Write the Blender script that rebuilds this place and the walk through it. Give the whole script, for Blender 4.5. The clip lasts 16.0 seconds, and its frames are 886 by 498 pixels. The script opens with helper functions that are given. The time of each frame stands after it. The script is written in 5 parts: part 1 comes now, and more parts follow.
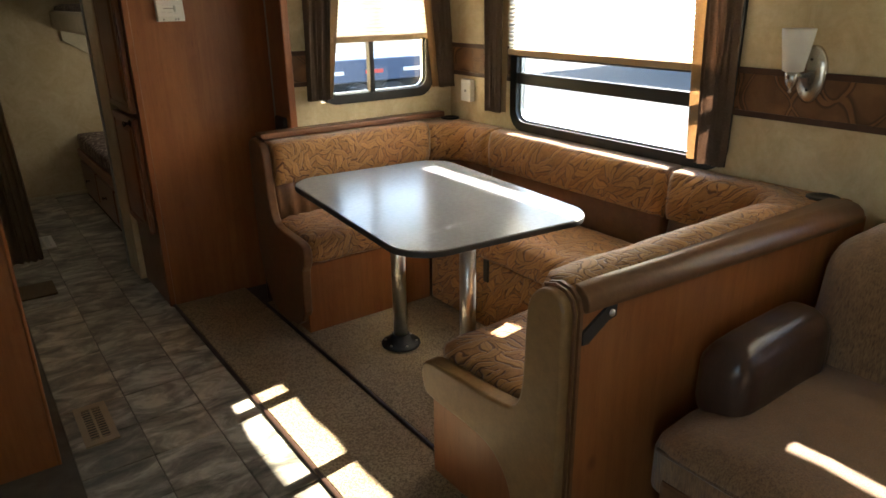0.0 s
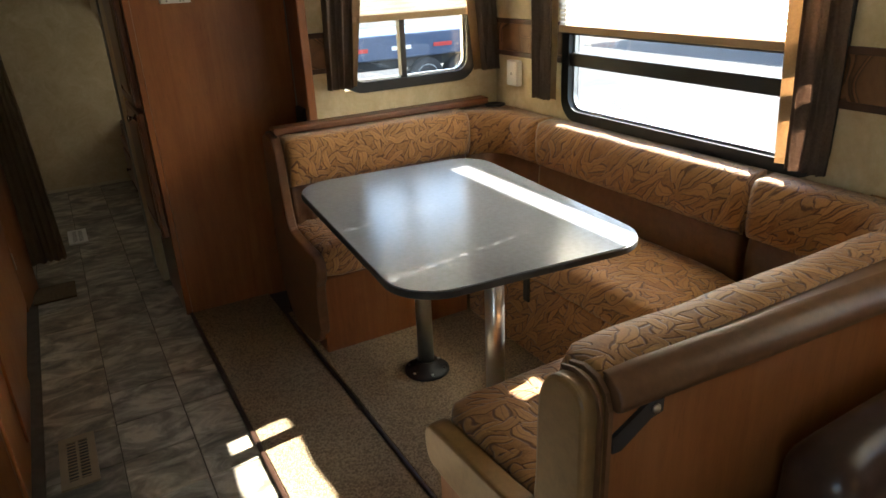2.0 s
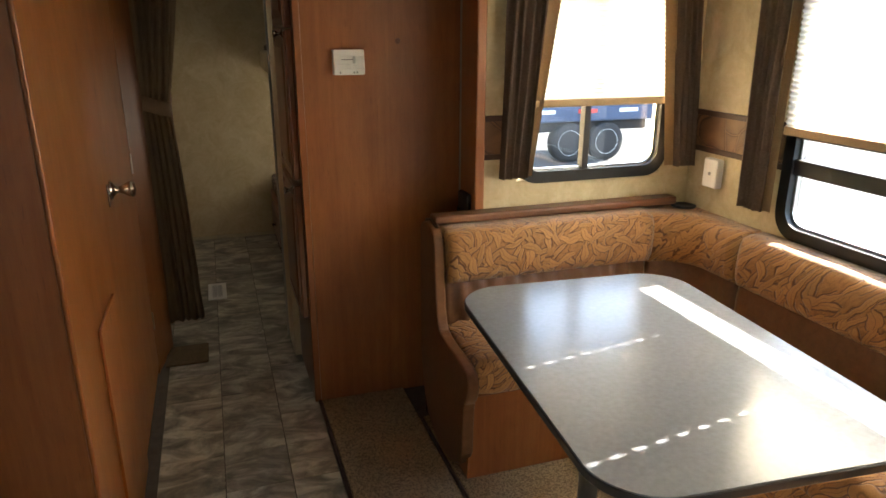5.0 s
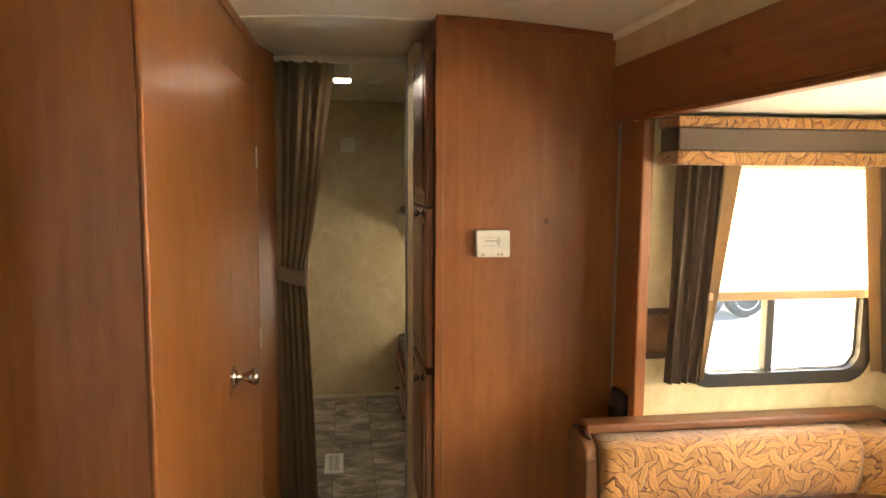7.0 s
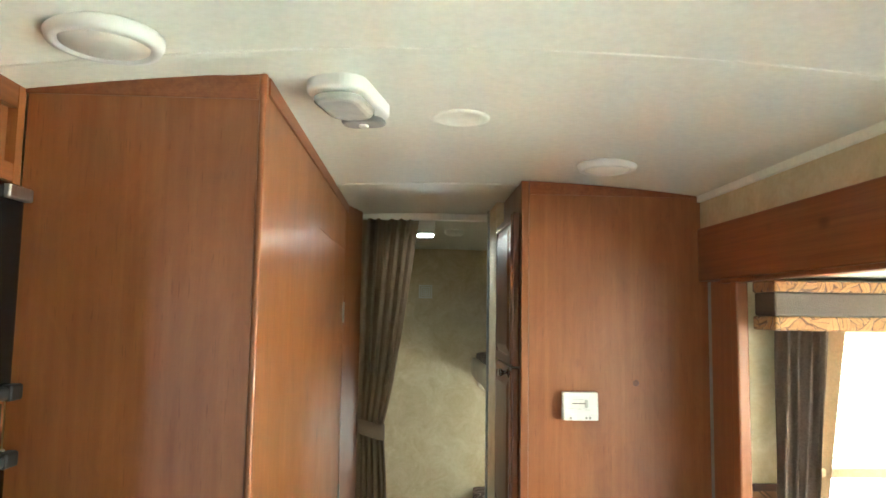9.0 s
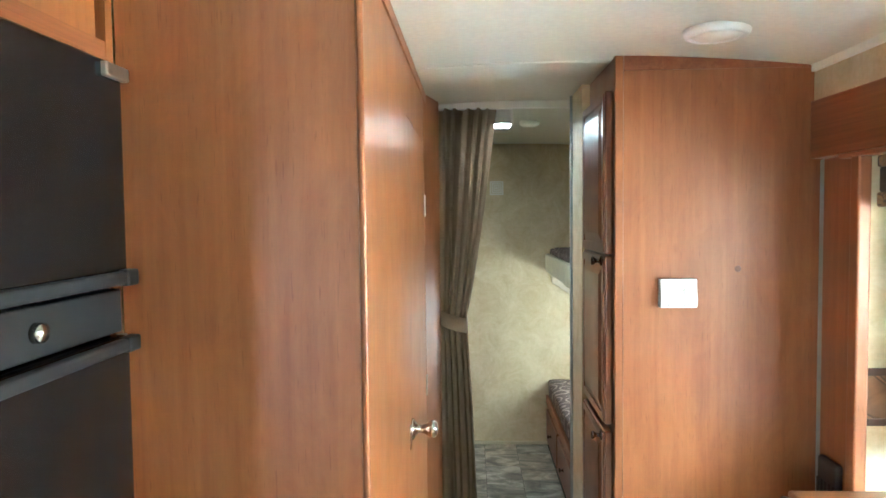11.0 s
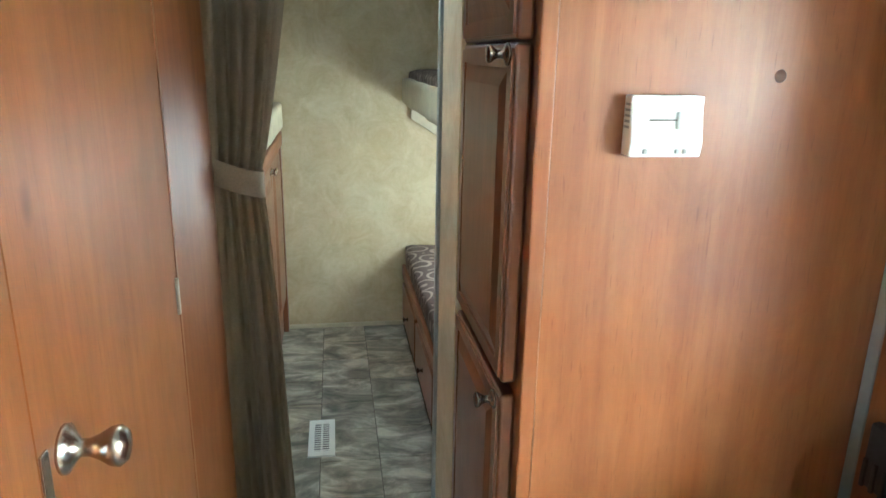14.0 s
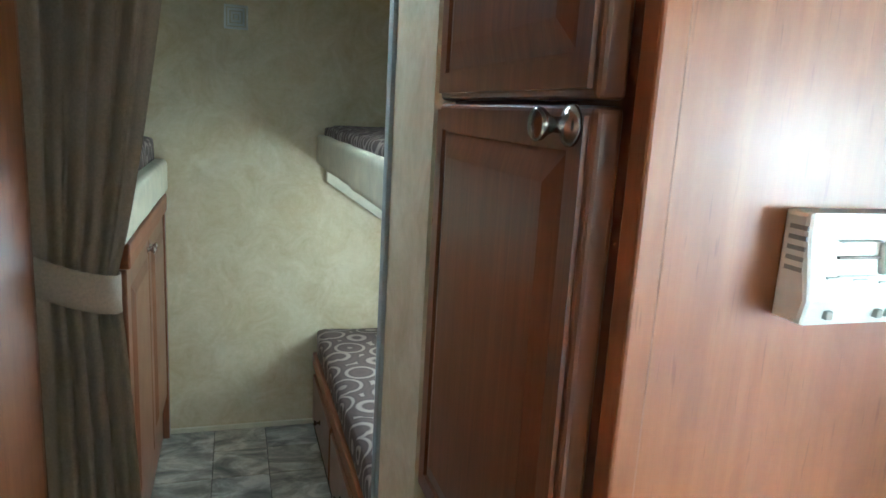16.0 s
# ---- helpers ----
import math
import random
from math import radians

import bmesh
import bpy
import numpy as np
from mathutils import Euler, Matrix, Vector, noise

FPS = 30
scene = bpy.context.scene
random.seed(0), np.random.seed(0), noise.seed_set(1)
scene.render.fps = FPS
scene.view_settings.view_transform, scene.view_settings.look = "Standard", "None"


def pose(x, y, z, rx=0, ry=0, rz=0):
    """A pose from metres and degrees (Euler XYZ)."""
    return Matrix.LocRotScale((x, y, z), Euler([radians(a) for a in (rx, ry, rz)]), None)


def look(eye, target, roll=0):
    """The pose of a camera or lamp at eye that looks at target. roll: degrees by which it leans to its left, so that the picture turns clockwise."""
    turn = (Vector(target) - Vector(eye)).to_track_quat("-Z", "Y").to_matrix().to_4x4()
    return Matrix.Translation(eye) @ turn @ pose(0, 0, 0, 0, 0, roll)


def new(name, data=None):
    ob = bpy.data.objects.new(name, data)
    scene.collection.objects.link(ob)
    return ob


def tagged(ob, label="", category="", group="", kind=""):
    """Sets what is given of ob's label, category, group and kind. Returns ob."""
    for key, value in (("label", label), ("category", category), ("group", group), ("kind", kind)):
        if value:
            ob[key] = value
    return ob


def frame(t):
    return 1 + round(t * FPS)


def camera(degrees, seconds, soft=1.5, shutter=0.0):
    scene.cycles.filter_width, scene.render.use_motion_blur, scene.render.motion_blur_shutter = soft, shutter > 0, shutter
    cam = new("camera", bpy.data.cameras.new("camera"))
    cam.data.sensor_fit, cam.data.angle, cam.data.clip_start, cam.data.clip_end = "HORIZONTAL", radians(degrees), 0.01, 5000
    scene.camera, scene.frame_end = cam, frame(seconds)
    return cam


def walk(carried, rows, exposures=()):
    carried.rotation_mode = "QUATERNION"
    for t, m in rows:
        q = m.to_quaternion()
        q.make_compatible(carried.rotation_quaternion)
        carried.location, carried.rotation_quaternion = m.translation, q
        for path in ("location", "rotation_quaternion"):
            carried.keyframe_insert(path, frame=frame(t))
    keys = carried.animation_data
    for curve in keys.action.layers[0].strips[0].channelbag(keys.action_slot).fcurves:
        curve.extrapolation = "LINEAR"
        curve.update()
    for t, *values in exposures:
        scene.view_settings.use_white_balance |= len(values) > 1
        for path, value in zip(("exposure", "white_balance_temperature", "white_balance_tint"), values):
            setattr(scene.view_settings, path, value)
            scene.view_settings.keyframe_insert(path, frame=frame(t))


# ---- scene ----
cam = camera(66.3, 16.0, soft=1.6)
PATH = [
    (0, (0.885, 0.799, 1.38), (1.982, 2.319, 0.683), -0.7),
    (0.5, (1.03, 0.849, 1.381), (2.098, 2.378, 0.658), -1.3),
    (1, (1.188, 0.899, 1.395), (2.175, 2.476, 0.662), -2.3),
    (1.5, (1.253, 0.989, 1.372), (2.168, 2.602, 0.622), -2.6),
    (2, (1.261, 1.057, 1.382), (2.154, 2.673, 0.613), -2.6),
    (2.5, (1.27, 1.081, 1.371), (2.16, 2.679, 0.564), -2.3),
    (3, (1.241, 1.096, 1.383), (2.118, 2.7, 0.57), -0.7),
    (3.2, (1.198, 1.098, 1.394), (2.077, 2.709, 0.599), 0.8),
    (5.3, (1.312, 1.581, 1.459), (1.814, 3.43, 0.888), 0.3),
    (5.5, (1.337, 1.646, 1.472), (1.77, 3.521, 0.925), 0.4),
    (6, (1.295, 1.76, 1.49), (1.684, 3.658, 0.994), -0.4),
    (6.5, (1.265, 1.793, 1.515), (1.613, 3.728, 1.149), -0.4),
    (7, (1.268, 1.794, 1.553), (1.553, 3.762, 1.342), 0.4),
    (7.5, (1.257, 1.792, 1.569), (1.506, 3.775, 1.489), 0.8),
    (8, (1.239, 1.773, 1.599), (1.451, 3.761, 1.653), 0.7),
    (8.5, (1.232, 1.768, 1.612), (1.4, 3.756, 1.751), 1.1),
    (9, (1.213, 1.789, 1.63), (1.295, 3.779, 1.813), 0.9),
    (9.2, (1.203, 1.807, 1.637), (1.227, 3.798, 1.83), 0.9),
    (11.3, (1.114, 1.896, 1.553), (1.029, 3.884, 1.355), -0.7),
    (11.5, (1.124, 1.948, 1.529), (1.074, 3.93, 1.26), -1.3),
    (12, (1.173, 2.17, 1.475), (1.193, 4.127, 1.065), -1.5),
    (12.5, (1.213, 2.398, 1.464), (1.226, 4.338, 0.978), -0.1),
    (13, (1.175, 2.632, 1.421), (1.246, 4.552, 0.864), -0.5),
    (13.5, (1.178, 2.847, 1.405), (1.434, 4.728, 0.776), 0.9),
    (14, (1.272, 3.022, 1.431), (1.582, 4.92, 0.881), 1.1),
    (14.5, (1.345, 3.182, 1.461), (1.611, 5.106, 0.985), 1.7),
    (15, (1.333, 3.329, 1.479), (1.671, 5.267, 1.116), 2.8),
    (15.5, (1.295, 3.475, 1.477), (1.857, 5.371, 1.175), 3.3),
    (16, (1.279, 3.548, 1.438), (1.868, 5.419, 1.045), 3.3),
]
EXPOSURES = [(0.0, 3.35, 6900, 8), (3.2, 3.15, 6600, 7), (5.3, 4.0, 7200, 12), (6.5, 4.75, 7900, 14), (7.2, 5.05, 7600, 9), (8.0, 5.4, 6500, 2), (9.2, 5.75, 5300, -7), (11.3, 6.4, 4800, -6), (12.5, 6.3, 4700, -6), (13.5, 6.12, 4800, -7), (14.5, 6.05, 4700, -8), (15.0, 5.9, 4500, -8), (16.0, 5.75, 4400, -9)]
walk(cam, [(t, look(eye, target, roll)) for t, eye, target, roll in PATH], EXPOSURES)

# ---- daylight ----
SUN = Vector((1.0, 0.14, 0.625)).normalized()
world = bpy.data.worlds.new("sky")
scene.world = world
world.use_nodes = True
wn = world.node_tree
sky = wn.nodes.new("ShaderNodeTexSky")
sky.sky_type, sky.sun_disc = "NISHITA", False
sky.sun_elevation = math.asin(SUN.z)
sky.sun_rotation = math.atan2(SUN.x, SUN.y)
wn.links.new(sky.outputs[0], wn.nodes["Background"].inputs[0])
wn.nodes["Background"].inputs[1].default_value = 0.13
sun = new("sun", bpy.data.lights.new("sun", "SUN"))
sun.data.energy, sun.data.angle, sun.data.color = 5.0, radians(0.5), (1.0, 0.95, 0.86)
sun.matrix_world = look(SUN * 20, (0, 0, 0))


def window_light(name, place, target, width, height, power, color=(0.93, 0.97, 1.0)):
    lamp = new(name, bpy.data.lights.new(name, "AREA"))
    lamp.data.shape, lamp.data.size, lamp.data.size_y = "RECTANGLE", width, height
    lamp.data.energy, lamp.data.color = power, color
    lamp.matrix_world = look(place, target)
    return lamp


# sky light in the opening of the entry door
window_light("entry_daylight", (-0.13, -0.1, 1.0), (2, 0.1, 1.0), 0.42, 1.3, 0.27, (0.9, 0.95, 1.0))
# added fill in front of the bunk room's closed, unseen window
window_light("bunk_room_fill", (2.19, 5.65, 0.9), (1.3, 5.6, 0.8), 0.8, 0.4, 0.15, (1.0, 0.95, 0.9))


# ---- materials ----
def material(name, color, rough=0.5, metal=0.0, coat=0.0):
    m = bpy.data.materials.new(name)
    m.use_nodes = True
    b = m.node_tree.nodes["Principled BSDF"]
    b.inputs["Base Color"].default_value = (*color, 1)
    b.inputs["Roughness"].default_value, b.inputs["Metallic"].default_value = rough, metal
    b.inputs["Coat Weight"].default_value = coat
    return m


def node(m, kind, **values):
    n = m.node_tree.nodes.new("ShaderNode" + kind)
    for key, value in values.items():
        n.inputs[key.replace("_", " ")].default_value = value
    return n


def join(m, a, b):
    m.node_tree.links.new(a, b)


def coords(m, scale=(1, 1, 1), turn=(0, 0, 0)):
    t, p = node(m, "TexCoord"), node(m, "Mapping")
    join(m, t.outputs["Object"], p.inputs[0])
    p.inputs["Scale"].default_value = scale
    p.inputs["Rotation"].default_value = turn
    return p.outputs[0]


def ramp(m, source, stops):
    r = node(m, "ValToRGB")
    e = r.color_ramp.elements
    while len(e) < len(stops):
        e.new(0.5)
    for k, (at, c) in zip(e, stops):
        k.position, k.color = at, (*c, 1)
    join(m, source, r.inputs[0])
    return r.outputs[0]


def blend(m, fac, a, b, kind="MIX"):
    x = node(m, "Mix")
    x.data_type, x.blend_type = "RGBA", kind
    if isinstance(fac, float):
        x.inputs[0].default_value = fac
    else:
        join(m, fac, x.inputs[0])
    for k, v in ((6, a), (7, b)):
        if isinstance(v, tuple):
            x.inputs[k].default_value = (*v, 1)
        else:
            join(m, v, x.inputs[k])
    return x.outputs[2]


def bump(m, height, strength, distance):
    b = node(m, "Bump", Strength=strength, Distance=distance)
    join(m, height, b.inputs["Height"])
    join(m, b.outputs[0], m.node_tree.nodes["Principled BSDF"].inputs["Normal"])
    return b


def base(m):
    return m.node_tree.nodes["Principled BSDF"].inputs["Base Color"]


def noise_of(m, vector, scale, detail=4.0, rough=0.55, warp=0.0):
    n = node(m, "TexNoise", Scale=scale, Detail=detail, Roughness=rough, Distortion=warp)
    join(m, vector, n.inputs["Vector"])
    return n.outputs[0]


def wood(name, light, mid, dark, grain=(34, 34, 1.1), rough=0.4):
    m = material(name, mid, rough)
    fine = noise_of(m, coords(m, grain), 2.2, 6, 0.65, 0.5)
    broad = noise_of(m, coords(m, (grain[0] * 0.13, grain[1] * 0.13, grain[2] * 0.45)), 2.0, 4, 0.6, 1.2)
    c = ramp(m, fine, [(0.2, dark), (0.5, mid), (0.8, light)])
    d = ramp(m, broad, [(0.3, (0.82, 0.78, 0.75)), (0.66, (1.0, 1.0, 1.0))])
    figure = noise_of(m, coords(m, (grain[0] * 0.3, grain[1] * 0.3, grain[2] * 3.0)), 1.6, 6, 0.7, 2.0)
    f = ramp(m, figure, [(0.34, (0.86, 0.83, 0.8)), (0.6, (1.0, 1.0, 1.0))])
    # short dark pores and a few pin knots
    pore = noise_of(m, coords(m, (grain[0] * 6, grain[1] * 6, grain[2] * 14)), 2.0, 2, 0.5)
    p = ramp(m, pore, [(0.27, (0.8, 0.76, 0.72)), (0.36, (1.0, 1.0, 1.0))])
    knot = node(m, "TexVoronoi", Scale=1.0)
    join(m, coords(m, tuple(3.2 if g > 5 else 2.0 for g in grain)), knot.inputs["Vector"])
    k = ramp(m, knot.outputs["Distance"], [(0.0, (0.5, 0.42, 0.36)), (0.025, (0.62, 0.55, 0.5)), (0.06, (1.0, 1.0, 1.0))])
    shade_of = blend(m, 1.0, blend(m, 1.0, c, d, "MULTIPLY"), f, "MULTIPLY")
    join(m, blend(m, 1.0, blend(m, 1.0, shade_of, p, "MULTIPLY"), k, "MULTIPLY"), base(m))
    b = m.node_tree.nodes["Principled BSDF"]
    b.inputs["Coat Weight"].default_value, b.inputs["Coat Roughness"].default_value = 0.2, 0.3
    spread = node(m, "MapRange", To_Min=rough - 0.07, To_Max=rough + 0.1)
    join(m, noise_of(m, coords(m, (3, 3, 3)), 3.0), spread.inputs[0])
    join(m, spread.outputs[0], m.node_tree.nodes["Principled BSDF"].inputs["Roughness"])
    bump(m, fine, 0.1, 0.002)
    return m


CHERRY = wood("cherry_wood", (0.375, 0.142, 0.044), (0.32, 0.113, 0.033), (0.265, 0.086, 0.023), (20, 20, 0.7))
CHERRY_FLAT = wood("cherry_wood_lengthwise", (0.36, 0.125, 0.04), (0.29, 0.095, 0.028), (0.2, 0.06, 0.018), (34, 1.1, 34))
CHERRY_DARK = wood("dark_cherry_lengthwise", (0.24, 0.1, 0.042), (0.18, 0.07, 0.028), (0.12, 0.044, 0.018), (1.1, 34, 34))
CHERRY_DOOR = wood("raised_panel_cherry", (0.27, 0.105, 0.04), (0.2, 0.07, 0.026), (0.12, 0.04, 0.016), (40, 40, 1.4), 0.3)


def wallpaper():
    m = material("beige_wallpaper", (0.6, 0.5, 0.31), 0.62)
    a = noise_of(m, coords(m), 7.0, 6, 0.7, 0.8)
    b = noise_of(m, coords(m), 46.0, 5, 0.7)
    c = ramp(m, a, [(0.3, (0.52, 0.41, 0.23)), (0.5, (0.61, 0.51, 0.32)), (0.7, (0.7, 0.61, 0.42))])
    d = ramp(m, b, [(0.3, (0.9, 0.88, 0.84)), (0.7, (1, 1, 1))])
    join(m, blend(m, 1.0, c, d, "MULTIPLY"), base(m))
    bump(m, b, 0.12, 0.003)
    return m


def plain(name, color, rough, amount=0.12, scale=18.0, metal=0.0, relief=0.05, coat=0.0):
    m = material(name, color, rough, metal, coat)
    n = noise_of(m, coords(m), scale, 6, 0.65)
    lo = tuple(c * (1 - amount) for c in color)
    hi = tuple(min(1.0, c * (1 + amount)) for c in color)
    join(m, ramp(m, n, [(0.3, lo), (0.7, hi)]), base(m))
    bump(m, n, relief, 0.004)
    return m


def calc(m, kind, a, b=None, c=None):
    """One step of arithmetic on node values or numbers."""
    n = node(m, "Math")
    n.operation = kind
    for k, v in enumerate((a, b, c)):
        if isinstance(v, (int, float)):
            n.inputs[k].default_value = v
        elif v is not None:
            join(m, v, n.inputs[k])
    return n.outputs[0]


def leaf_layer(m, place, scale, half, width):
    """Pointed leaves, one to a cell, each turned its own way: how far inside the leaf, how near its midrib, its tone."""
    cell, off, axes, hue = node(m, "TexVoronoi", Scale=scale), node(m, "VectorMath"), node(m, "SeparateXYZ"), node(m, "SeparateColor")
    cell.voronoi_dimensions, off.operation = "2D", "SUBTRACT"
    join(m, place, cell.inputs["Vector"])
    join(m, place, off.inputs[0])
    join(m, cell.outputs["Position"], off.inputs[1])
    join(m, off.outputs[0], axes.inputs[0])
    join(m, cell.outputs["Color"], hue.inputs[0])
    angle = calc(m, "MULTIPLY", hue.outputs[0], 6.283)
    co, si = calc(m, "COSINE", angle), calc(m, "SINE", angle)
    u = calc(m, "MULTIPLY_ADD", axes.outputs[0], co, calc(m, "MULTIPLY", axes.outputs[1], si))
    v = calc(m, "SUBTRACT", calc(m, "MULTIPLY", axes.outputs[1], co), calc(m, "MULTIPLY", axes.outputs[0], si))
    rise = calc(m, "DIVIDE", u, half)
    wide = calc(m, "MULTIPLY", calc(m, "SUBTRACT", 1.0, calc(m, "MULTIPLY", rise, rise)), width)
    bent = calc(m, "ABSOLUTE", calc(m, "MULTIPLY_ADD", calc(m, "MULTIPLY", u, u), 5.0, calc(m, "ADD", v, -0.003)))
    return calc(m, "SUBTRACT", wide, bent), bent, hue.outputs[1]


def leaf_fabric(name, light, mid, dark):
    m = material(name, mid, 0.66)
    m.node_tree.nodes["Principled BSDF"].inputs["Sheen Weight"].default_value = 0.25
    p = coords(m)
    warp = node(m, "TexNoise", Scale=14.0, Detail=2.0)
    join(m, p, warp.inputs["Vector"])
    add = node(m, "VectorMath")
    add.operation = "MULTIPLY_ADD"
    join(m, warp.outputs["Color"], add.inputs[0])
    add.inputs[1].default_value = (0.03, 0.03, 0.03)
    join(m, p, add.inputs[2])
    # the cloth's own two directions, laid over upright and level faces alike
    xyz, flat = node(m, "SeparateXYZ"), node(m, "CombineXYZ")
    join(m, add.outputs[0], xyz.inputs[0])
    x, y, z = xyz.outputs
    join(m, calc(m, "MULTIPLY_ADD", y, 0.6, x), flat.inputs[0])
    join(m, calc(m, "MULTIPLY_ADD", y, 0.8, calc(m, "MULTIPLY_ADD", x, -0.32, z)), flat.inputs[1])
    second = node(m, "VectorMath")
    second.inputs[1].default_value = (0.617, 0.291, 0.0)
    join(m, flat.outputs[0], second.inputs[0])
    top, rib_a, tone_a = leaf_layer(m, flat.outputs[0], 16.0, 0.06, 0.014)
    low, rib_b, tone_b = leaf_layer(m, second.outputs[0], 21.0, 0.05, 0.012)
    over = calc(m, "GREATER_THAN", top, 0.0)

    def choose(a, b):
        return calc(m, "MULTIPLY_ADD", over, calc(m, "SUBTRACT", a, b), b)
    inside, rib, tone = choose(top, low), choose(rib_a, rib_b), choose(tone_a, tone_b)
    rim = ramp(m, calc(m, "MULTIPLY", calc(m, "ABSOLUTE", inside), 100.0), [(0.0, (0, 0, 0)), (0.13, (0.1, 0.1, 0.1)), (0.34, (1, 1, 1))])
    vein = ramp(m, calc(m, "MULTIPLY", rib, 100.0), [(0.0, (0.45, 0.45, 0.45)), (0.05, (0.55, 0.55, 0.55)), (0.14, (1, 1, 1))])
    leaf = blend(m, tone, tuple(0.8 * k for k in light), light)
    weave = ramp(m, noise_of(m, p, 260.0, 2), [(0.3, (0.8, 0.78, 0.75)), (0.7, (1, 1, 1))])
    streak = ramp(m, noise_of(m, flat.outputs[0], 75.0, 4, 0.65, 0.8), [(0.36, (0.66, 0.6, 0.54)), (0.56, (1, 1, 1))])
    ground = blend(m, 1.0, mid, streak, "MULTIPLY")
    fill = blend(m, calc(m, "GREATER_THAN", inside, 0.0), ground, blend(m, 0.8, leaf, vein, "MULTIPLY"))
    drawn = blend(m, rim, dark, fill)
    join(m, blend(m, 1.0, drawn, weave, "MULTIPLY"), base(m))
    bump(m, rim, 0.5, 0.004)
    return m


def carpet(name, a, b):
    m = material(name, a, 0.95)
    n = noise_of(m, coords(m), 140.0, 3, 0.85)
    w = noise_of(m, coords(m), 5.0, 4)
    c = ramp(m, n, [(0.36, b), (0.62, a)])
    d = ramp(m, w, [(0.3, (0.8, 0.79, 0.78)), (0.7, (1, 1, 1))])
    join(m, blend(m, 1.0, c, d, "MULTIPLY"), base(m))
    bump(m, n, 0.9, 0.006)
    return m


def slate():
    m = material("slate_look_tile", (0.3, 0.26, 0.2), 0.42)
    info = node(m, "ObjectInfo")
    p = coords(m)
    shift = node(m, "VectorMath")
    shift.operation = "MULTIPLY_ADD"
    join(m, info.outputs["Random"], shift.inputs[0])
    shift.inputs[1].default_value = (37, 53, 11)
    join(m, p, shift.inputs[2])
    long = node(m, "Mapping")
    long.inputs["Scale"].default_value = (0.55, 1.0, 1.0)
    join(m, shift.outputs[0], long.inputs[0])
    n = noise_of(m, long.outputs[0], 10.0, 9, 0.62, 0.8)
    f = noise_of(m, shift.outputs[0], 60.0, 5, 0.7)
    c = ramp(m, n, [(0.34, (0.11, 0.105, 0.09)), (0.45, (0.25, 0.23, 0.19)), (0.53, (0.4, 0.37, 0.31)), (0.62, (0.62, 0.58, 0.49))])
    t = ramp(m, info.outputs["Random"], [(0.0, (0.72, 0.7, 0.66)), (0.5, (0.95, 0.95, 0.95)), (1.0, (1.0, 0.94, 0.84))])
    g = ramp(m, f, [(0.3, (0.8, 0.8, 0.8)), (0.7, (1, 1, 1))])
    join(m, blend(m, 1.0, blend(m, 1.0, c, t, "MULTIPLY"), g, "MULTIPLY"), base(m))
    bump(m, n, 0.2, 0.004)
    return m


def shade_cloth(name, through_light):
    m = bpy.data.materials.new(name)
    m.use_nodes = True
    m.node_tree.nodes.clear()
    out, mix = node(m, "OutputMaterial"), node(m, "MixShader", Fac=through_light)
    d = node(m, "BsdfDiffuse", Color=(0.86, 0.82, 0.72, 1))
    t = node(m, "BsdfTranslucent", Color=(0.95, 0.89, 0.76, 1))
    join(m, d.outputs[0], mix.inputs[1])
    join(m, t.outputs[0], mix.inputs[2])
    join(m, mix.outputs[0], out.inputs[0])
    return m


def glass(name, tint=(0.95, 0.97, 0.98)):
    m = bpy.data.materials.new(name)
    m.use_nodes = True
    m.node_tree.nodes.clear()
    out, mix = node(m, "OutputMaterial"), node(m, "MixShader")
    t, g = node(m, "BsdfTransparent", Color=(*tint, 1)), node(m, "BsdfGlossy", Roughness=0.02)
    mix.inputs[0].default_value = 0.05
    join(m, t.outputs[0], mix.inputs[1])
    join(m, g.outputs[0], mix.inputs[2])
    join(m, mix.outputs[0], out.inputs[0])
    return m


def glow(name, color, strength):
    m = material(name, color, 0.4)
    b = m.node_tree.nodes["Principled BSDF"]
    b.inputs["Emission Color"].default_value, b.inputs["Emission Strength"].default_value = (*color, 1), strength
    return m


def border_print():
    m = material("embossed_border", (0.2, 0.1, 0.04), 0.5)
    p = coords(m)
    a = noise_of(m, p, 7.0, 5, 0.6, 0.6)
    warp = node(m, "TexNoise", Scale=4.0, Detail=1.0)
    join(m, p, warp.inputs["Vector"])
    add = node(m, "VectorMath")
    add.operation = "MULTIPLY_ADD"
    join(m, warp.outputs["Color"], add.inputs[0])
    add.inputs[1].default_value = (0.3, 0.3, 0.3)
    join(m, p, add.inputs[2])
    w = node(m, "TexVoronoi", Scale=8.0)
    w.feature = "DISTANCE_TO_EDGE"
    join(m, add.outputs[0], w.inputs["Vector"])
    c = ramp(m, a, [(0.3, (0.13, 0.06, 0.024)), (0.7, (0.27, 0.14, 0.06))])
    line = ramp(m, w.outputs[0], [(0.0, (1.0, 0.95, 0.9)), (0.02, (1.0, 0.95, 0.9)), (0.035, (0.3, 0.26, 0.22)), (0.075, (0.78, 0.76, 0.74)), (0.5, (1, 1, 1))])
    join(m, blend(m, 1.0, c, line, "MULTIPLY"), base(m))
    bump(m, line, 0.5, 0.004)
    return m


